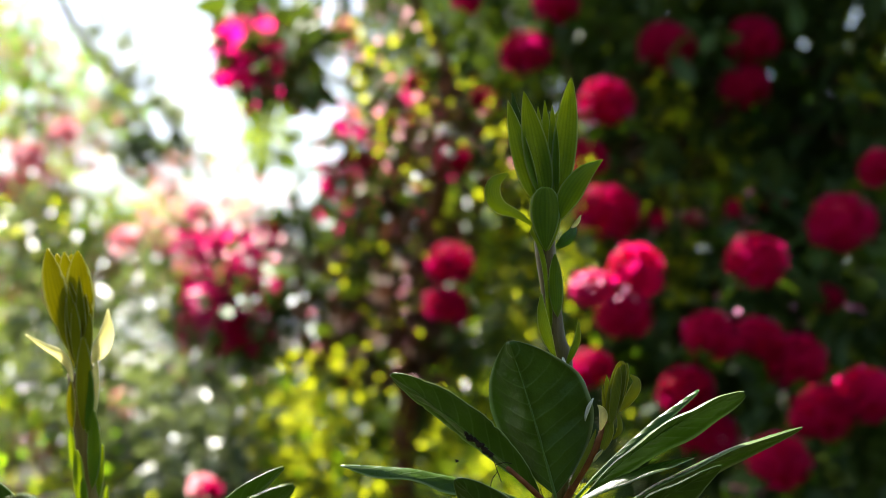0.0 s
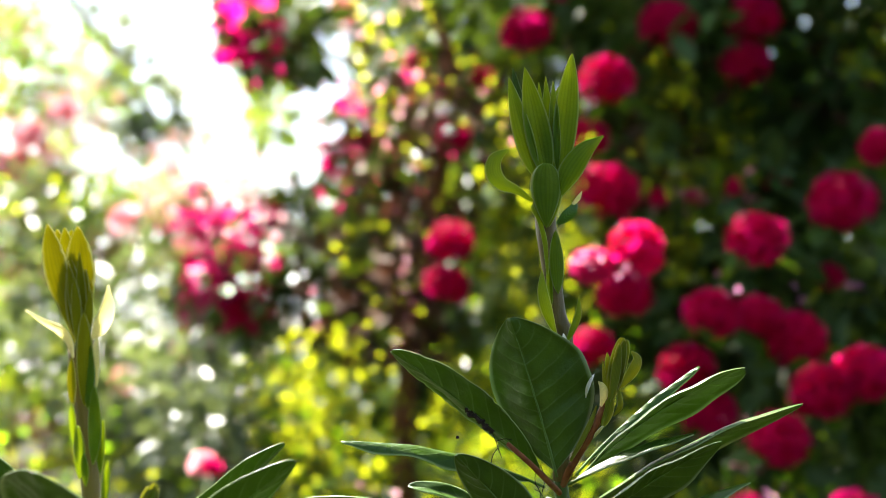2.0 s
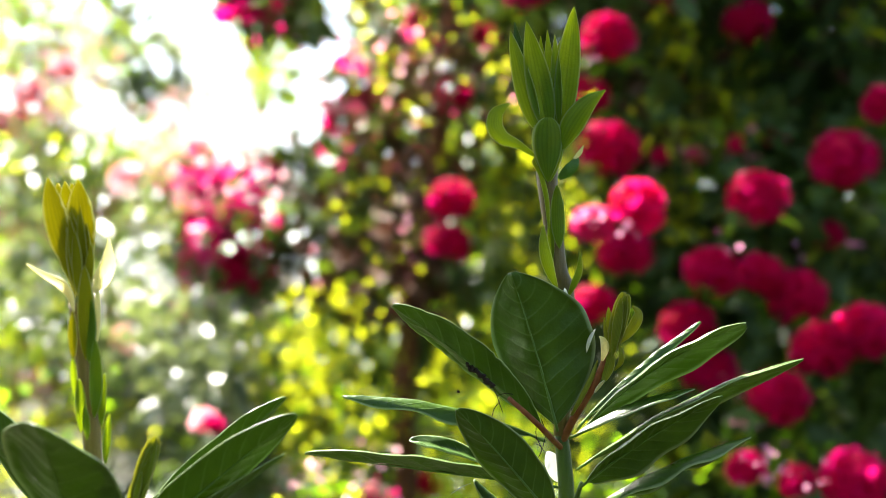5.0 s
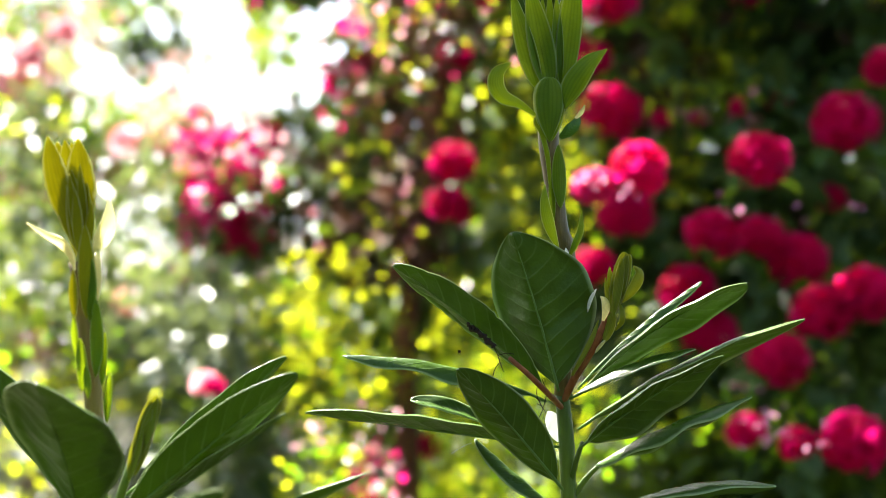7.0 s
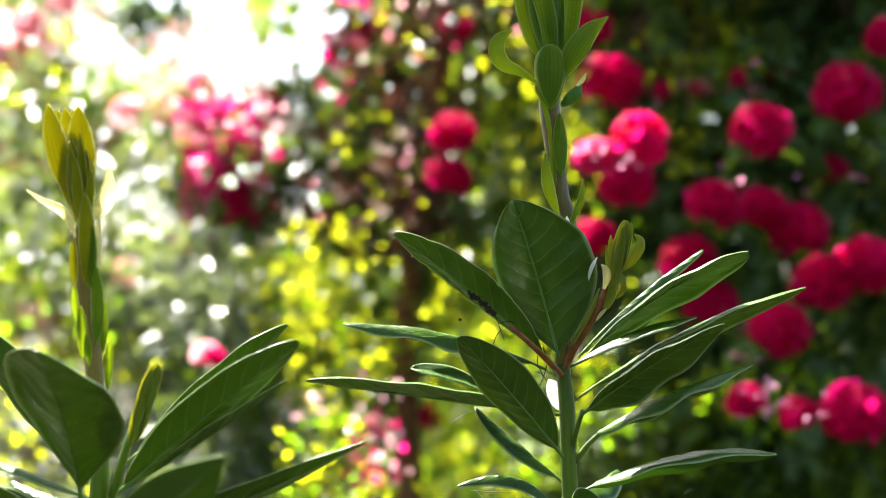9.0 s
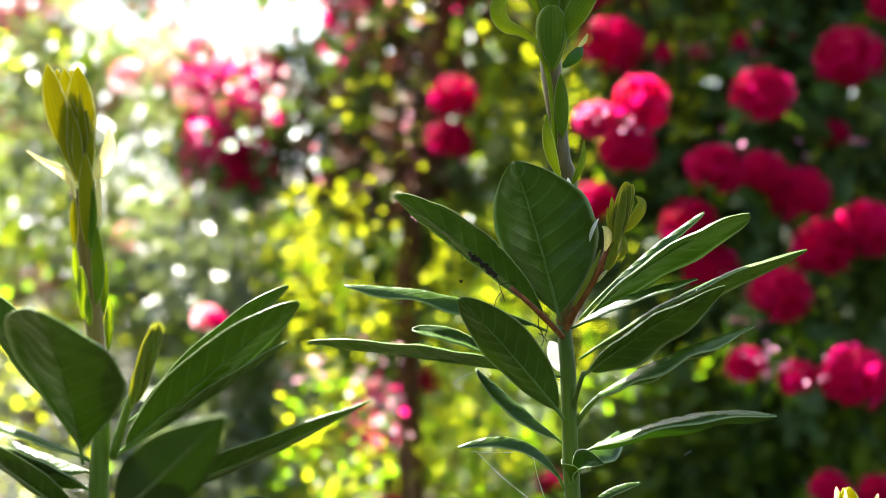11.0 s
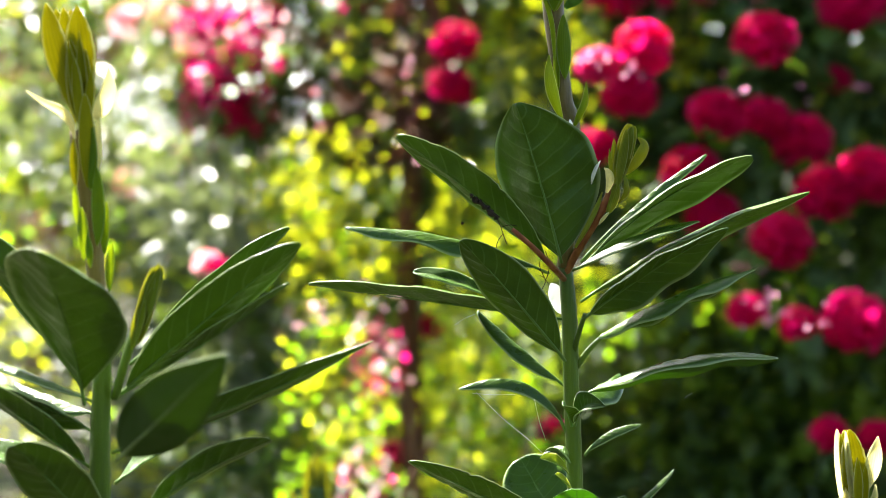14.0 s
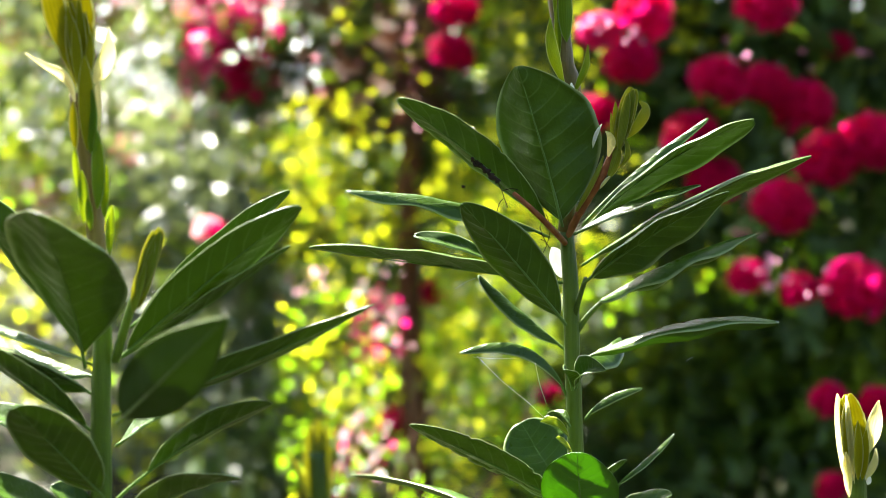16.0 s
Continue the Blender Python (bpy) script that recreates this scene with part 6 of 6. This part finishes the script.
foliage(sunny_shrub, [
    (-0.778, 4.900, 0.110, 0.251, 0.20, 0.117, 180),
    (-1.228, 4.900, 0.634, 0.134, 0.20, 0.100, 66),
    (-1.265, 4.900, 0.397, 0.100, 0.20, 0.100, 57),
    (-1.282, 5.200, 1.067, 0.160, 0.20, 0.142, 22),
    (-0.733, 5.200, 1.014, 0.142, 0.20, 0.071, 15),
    (-1.051, 5.400, 0.737, 0.148, 0.30, 0.081, 218),
    (0.117, 5.200, 0.979, 0.213, 0.40, 0.195, 161),
    (0.184, 5.000, 0.769, 0.120, 0.30, 0.171, 133),
    (0.560, 5.000, 0.754, 0.171, 0.30, 0.103, 114)
], 0.034, leaf_sunny, 41, 0.5)
foliage(sunny_shrub, [
    (-0.348, 5.300, 0.199, 0.399, 0.40, 0.290, 252),
    (0.162, 5.300, 0.349, 0.254, 0.40, 0.362, 252),
    (-0.480, 4.800, 0.282, 0.098, 0.20, 0.098, 72),
    (0.029, 5.400, 1.047, 0.240, 0.30, 0.258, 156)
], 0.08, leaf_mid, 42)
foliage(sunny_shrub, [
    (-0.296, 5.700, 0.449, 0.507, 0.30, 0.390, 800),
    (0.178, 5.800, 0.159, 0.357, 0.30, 0.476, 520),
    (-0.369, 5.900, 0.823, 0.484, 0.30, 0.181, 600)
], 0.09, leaf_dark, 43)
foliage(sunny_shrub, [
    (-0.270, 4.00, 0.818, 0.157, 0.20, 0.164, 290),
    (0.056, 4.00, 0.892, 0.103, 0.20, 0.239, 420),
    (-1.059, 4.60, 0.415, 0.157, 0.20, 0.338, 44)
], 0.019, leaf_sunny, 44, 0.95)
foliage(sunny_shrub, [
    (-0.276, 4.10, 0.811, 0.161, 0.20, 0.168, 156),
    (0.064, 4.10, 0.887, 0.126, 0.20, 0.245, 120),
    (-0.379, 4.30, 1.029, 0.198, 0.20, 0.118, 96),
    (-1.011, 4.70, 0.864, 0.241, 0.20, 0.129, 36),
    (-1.067, 4.70, 0.400, 0.177, 0.20, 0.345, 48)
], 0.032, leaf_lime, 45, 0.6)
foliage(sunny_shrub, [
    (0.110, 4.00, 0.926, 0.130, 0.20, 0.137, 120),
    (0.063, 4.05, 0.376, 0.097, 0.20, 0.173, 60)
], 0.018, leaf_sunny, 58, 0.95)
foliage(sunny_shrub, [
    (-0.353, 3.90, 0.448, 0.087, 0.20, 0.147, 130),
    (0.091, 4.10, 0.523, 0.154, 0.20, 0.224, 150)
], 0.03, leaf_lime, 59, 0.5)
foliage(sunny_shrub, [
    (-0.316, 4.05, 1.116, 0.118, 0.20, 0.055, 60),
    (-0.267, 4.05, 1.006, 0.125, 0.20, 0.069, 70)
], 0.019, leaf_sunny, 64, 0.95)

front_shrub = plant("garden_shrub", (-0.091, 3.3, 0), "low yellow-green shrub in front of the flowering thicket", "bush")
limbs(front_shrub, (-0.091, 3.3, 0), [(-0.25, 3.3, 0.62), (-0.1, 3.25, 0.7), (0.05, 3.3, 0.66), (0.2, 3.25, 0.6)], 0.010, 14)
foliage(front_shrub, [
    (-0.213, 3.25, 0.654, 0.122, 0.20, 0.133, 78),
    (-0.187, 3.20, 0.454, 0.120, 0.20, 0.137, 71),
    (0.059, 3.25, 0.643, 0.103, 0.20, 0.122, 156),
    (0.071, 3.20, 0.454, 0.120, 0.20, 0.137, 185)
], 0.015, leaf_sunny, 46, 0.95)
foliage(front_shrub, [
    (-0.216, 3.30, 0.647, 0.124, 0.20, 0.135, 80),
    (-0.203, 3.30, 0.407, 0.135, 0.20, 0.169, 130),
    (0.076, 3.30, 0.647, 0.121, 0.20, 0.135, 120),
    (0.095, 3.30, 0.407, 0.147, 0.20, 0.169, 240)
], 0.026, leaf_lime, 47, 0.55)
foliage(front_shrub, [
    (0.138, 3.10, 0.944, 0.090, 0.20, 0.085, 150),
    (0.237, 3.10, 0.809, 0.053, 0.20, 0.053, 40),
    (0.575, 3.20, 0.831, 0.093, 0.20, 0.055, 40)
], 0.014, leaf_sunny, 48, 0.95)
foliage(front_shrub, [
    (0.148, 3.20, 0.928, 0.098, 0.20, 0.098, 110),
    (0.310, 3.20, 0.805, 0.120, 0.20, 0.071, 70),
    (0.606, 3.25, 0.816, 0.117, 0.20, 0.078, 110)
], 0.026, leaf_lime, 49, 0.5)

# the shade over this shrub is put into its grey leaf colour
shade_shrub = plant("garden_shrub", (-0.852, 5.600, 0), "shrub with the grey-green tone of shade in its leaves", "bush")
limbs(shade_shrub, (-0.852, 5.600, 0), [(-0.8192, 5.8, 0.2748), (-0.9197, 5.8, 0.1536)], 0.022, 5)
foliage(shade_shrub, [
    (-0.844, 5.600, 0.875, 0.230, 0.40, 0.211, 700),
    (-0.752, 5.600, 0.458, 0.325, 0.40, 0.306, 900),
    (-0.736, 5.200, -0.021, 0.462, 0.40, 0.355, 1300),
    (-1.379, 5.800, 0.151, 0.476, 0.40, 0.476, 900)
], 0.09, leaf_grey, 50)
foliage(shade_shrub, [
    (-0.580, 4.30, 0.653, 0.140, 0.20, 0.176, 150),
    (-0.576, 4.30, 0.282, 0.169, 0.20, 0.235, 220)
], 0.09, leaf_dark, 51, 0.38)
foliage(shade_shrub, [
    (-0.604, 4.15, 0.916, 0.142, 0.20, 0.096, 190),
    (-0.583, 4.15, 0.558, 0.103, 0.20, 0.142, 220)
], 0.07, leaf_grey, 52, 0.38)
foliage(shade_shrub, [
    (-0.665, 4.05, 0.910, 0.042, 0.20, 0.055, 7),
    (-0.697, 4.05, 0.686, 0.035, 0.20, 0.035, 4)
], 0.014, light_fleck, 53, 0.95, "blossom", "pale flecks for bright spots")
foliage(shade_shrub, [
    (-0.656, 4.20, 1.045, 0.144, 0.20, 0.086, 150)
], 0.07, leaf_grey, 57, 0.38)

hedge = plant("hedge", (0.700, 4.400, 0), "dim green hedge below the crimson bush", "bush")
limbs(hedge, (0.700, 4.400, 0), [(0.6623, 4.7, 0.2391), (0.985, 4.7, 0.2734)], 0.022, 6)
foliage(hedge, [
    (0.612, 4.600, 0.575, 0.236, 0.30, 0.173, 500),
    (0.768, 4.000, 0.449, 0.355, 0.20, 0.232, 420),
    (0.880, 3.900, 0.600, 0.267, 0.20, 0.173, 260),
    (0.561, 4.000, 0.531, 0.219, 0.20, 0.137, 200)
], 0.08, leaf_mid, 60)
foliage(hedge, [
    (0.846, 4.400, 0.355, 0.391, 0.40, 0.271, 1300),
    (0.666, 4.200, 0.198, 0.574, 0.50, 0.258, 1800),
    (0.972, 4.300, 0.477, 0.353, 0.40, 0.220, 900),
    (0.400, 4.300, 0.220, 0.235, 0.40, 0.235, 900),
    (0.589, 4.200, 0.504, 0.230, 0.20, 0.144, 350)
], 0.08, leaf_dark, 61)

# ---------------------------------------------------------------- trees beyond

far_tree = plant("tree", (0.433, 11.000, 0), "dense dark green tree far behind the bushes", "tree")
limbs(far_tree, (0.433, 11.000, 0), [(0.7826, 10.5, 2.8023), (1.8696, 10.5, 2.8023)], 0.12, 7)
foliage(far_tree, [
    (-0.189, 8.600, 1.839, 0.294, 0.40, 0.705, 700),
    (0.230, 8.800, 2.221, 0.361, 0.40, 1.143, 1000),
    (-0.137, 9.000, 2.873, 0.277, 0.40, 0.492, 330)
], 0.16, leaf_dark, 70)
foliage(far_tree, [
    (0.780, 10.500, 2.437, 0.933, 1.20, 1.507, 2600),
    (2.226, 10.500, 2.437, 1.148, 1.20, 1.651, 2600),
    (0.058, 10.500, 1.786, 0.467, 1.00, 1.005, 900),
    (3.491, 10.500, 2.437, 1.077, 1.20, 1.651, 2000),
    (0.393, 10.000, 0.328, 1.367, 1.00, 0.684, 1800),
    (2.081, 10.000, -0.007, 1.367, 1.00, 0.854, 2000)
], 0.22, leaf_dark, 71)

far_tree_west = plant("tree", (-3.806, 12.000, 0), "sunlit light green tree far behind the bushes", "tree")
limbs(far_tree_west, (-3.806, 12.000, 0), [(-3.086, 11.5, 1.7721), (-1.4343, 11, 0.6207)], 0.1, 8)
foliage(far_tree_west, [
    (-3.578, 11.500, 2.565, 0.590, 1.20, 1.651, 1000),
    (-2.869, 11.000, 1.367, 0.414, 1.00, 0.564, 600),
    (-1.360, 11.000, 0.621, 1.128, 1.00, 0.414, 1000),
    (-1.136, 10.500, 2.620, 0.108, 0.30, 0.108, 50),
    (-0.243, 11.000, 3.037, 0.226, 0.80, 0.752, 160),
    (-1.861, 11.000, -1.064, 1.880, 1.00, 0.865, 1600)
], 0.2, leaf_dark, 80)

low_hedge = plant("hedge", (-0.973, 8.600, 0), "low dark hedge across the far side of the garden", "hedge")
limbs(low_hedge, (-0.973, 8.600, 0), [(-1.5982, 8.8, 0.895), (-0.7903, 8.8, 0.9247), (-0.012, 8.8, 0.9546)], 0.03, 9)
foliage(low_hedge, [
    (-1.562, 8.600, 0.914, 0.529, 0.40, 0.162, 500),
    (-0.773, 8.600, 0.972, 0.529, 0.40, 0.176, 520),
    (-0.012, 8.600, 1.016, 0.529, 0.40, 0.235, 520),
    (-2.292, 8.600, 0.841, 0.470, 0.40, 0.206, 400)
], 0.12, leaf_dark, 90)

# ---------------------------------------------------------------- an unseen tree, added so that its branch shades the middle shoot
shade_tree = plant("tree", (1.75, 2.4, 0), "unseen tall tree added to shade the shoots", "tree")
tube("trunk", [(1.75, 2.4, 0), (1.72, 2.42, 1.2), (1.8, 2.38, 2.4), (1.9, 2.3, 4.2)], [0.09, 0.075, 0.065, 0.03], bark, shade_tree, "", 24, 10, 0.12)
tube("branch", [(1.78, 2.4, 2.2), (0.95, 2.4, 2.95), (0.1, 2.25, 3.15), (-0.56, 2.22, 3.02)], [0.035, 0.028, 0.018, 0.006], bark, shade_tree, "", 16, 8, 0.12)
foliage(shade_tree, [
    (-0.585, 2.22, 2.97, 0.05, 0.05, 0.12, 260), (-0.50, 2.23, 3.02, 0.05, 0.05, 0.05, 60)
], 0.05, leaf_mid, 91)
# leaf clumps out of view, added to dim the upper crimson flowers
foliage(shade_tree, [
    (0.9, 2.9, 2.75, 0.9, 0.5, 0.28, 249), (0.95, 2.0, 2.9, 0.9, 0.5, 0.22, 230), (0.2, 2.3, 3.2, 0.3, 0.3, 0.15, 76)
], 0.075, leaf_mid, 95)
# masses above the visible bush, added to keep sun off its top flowers
foliage(crimson_bush, [
    (0.75, 4.1, 2.78, 0.35, 0.22, 0.25, 144), (0.65, 5.0, 3.05, 0.75, 0.28, 0.3, 810), (1.5, 4.8, 3.0, 0.6, 0.4, 0.3, 540)
], 0.11, leaf_dark, 94)
# unseen crown, added to hold sky light off the bush
foliage(shade_tree, [
    (1.9, 2.3, 4.4, 1.1, 1.0, 0.6, 1500), (1.6, 3.6, 4.8, 1.4, 1.2, 0.6, 1900), (0.6, 4.4, 5.2, 1.1, 1.0, 0.5, 900), (3.0, 3.2, 4.4, 1.2, 1.2, 0.7, 1300)
], 0.14, leaf_mid, 93)
# unseen hedge behind the camera, added to cut frontal sky light and sheen
screen_hedge = plant("hedge", (0, -4.0, 0), "unseen dark green hedge added to cut sky light from the south", "hedge")
limbs(screen_hedge, (0, -4.0, 0), [(-0.9, -4.1, 4.6), (0.8, -4.0, 4.9), (0.05, -4.1, 5.4)], 0.06, 13)
foliage(screen_hedge, [
    (x, -4.0 + 0.15 * abs(x), z, 1.0, 0.4, 0.85, 800) for x in (-5, -3.4, -1.7, 0, 1.7, 3.4, 5) for z in (0.7, 2.0, 3.3, 4.6)
], 0.16, leaf_dark, 92)
# added out of view to darken leaves that face west
west_screen = plant("hedge", (-4.6, -0.4, 0), "unseen dark green hedge added to block the western sky", "hedge")
limbs(west_screen, (-4.6, -0.4, 0), [(-4.6, -1.3, 3.4), (-4.7, 0.4, 3.6), (-4.6, -0.3, 4.2)], 0.06, 15)
foliage(west_screen, [
    (-4.6, y, z, 0.4, 1.0, 0.85, 700) for y in (-3.2, -1.6, 0.0, 1.6) for z in (0.7, 2.0, 3.3)
], 0.16, leaf_dark, 96)
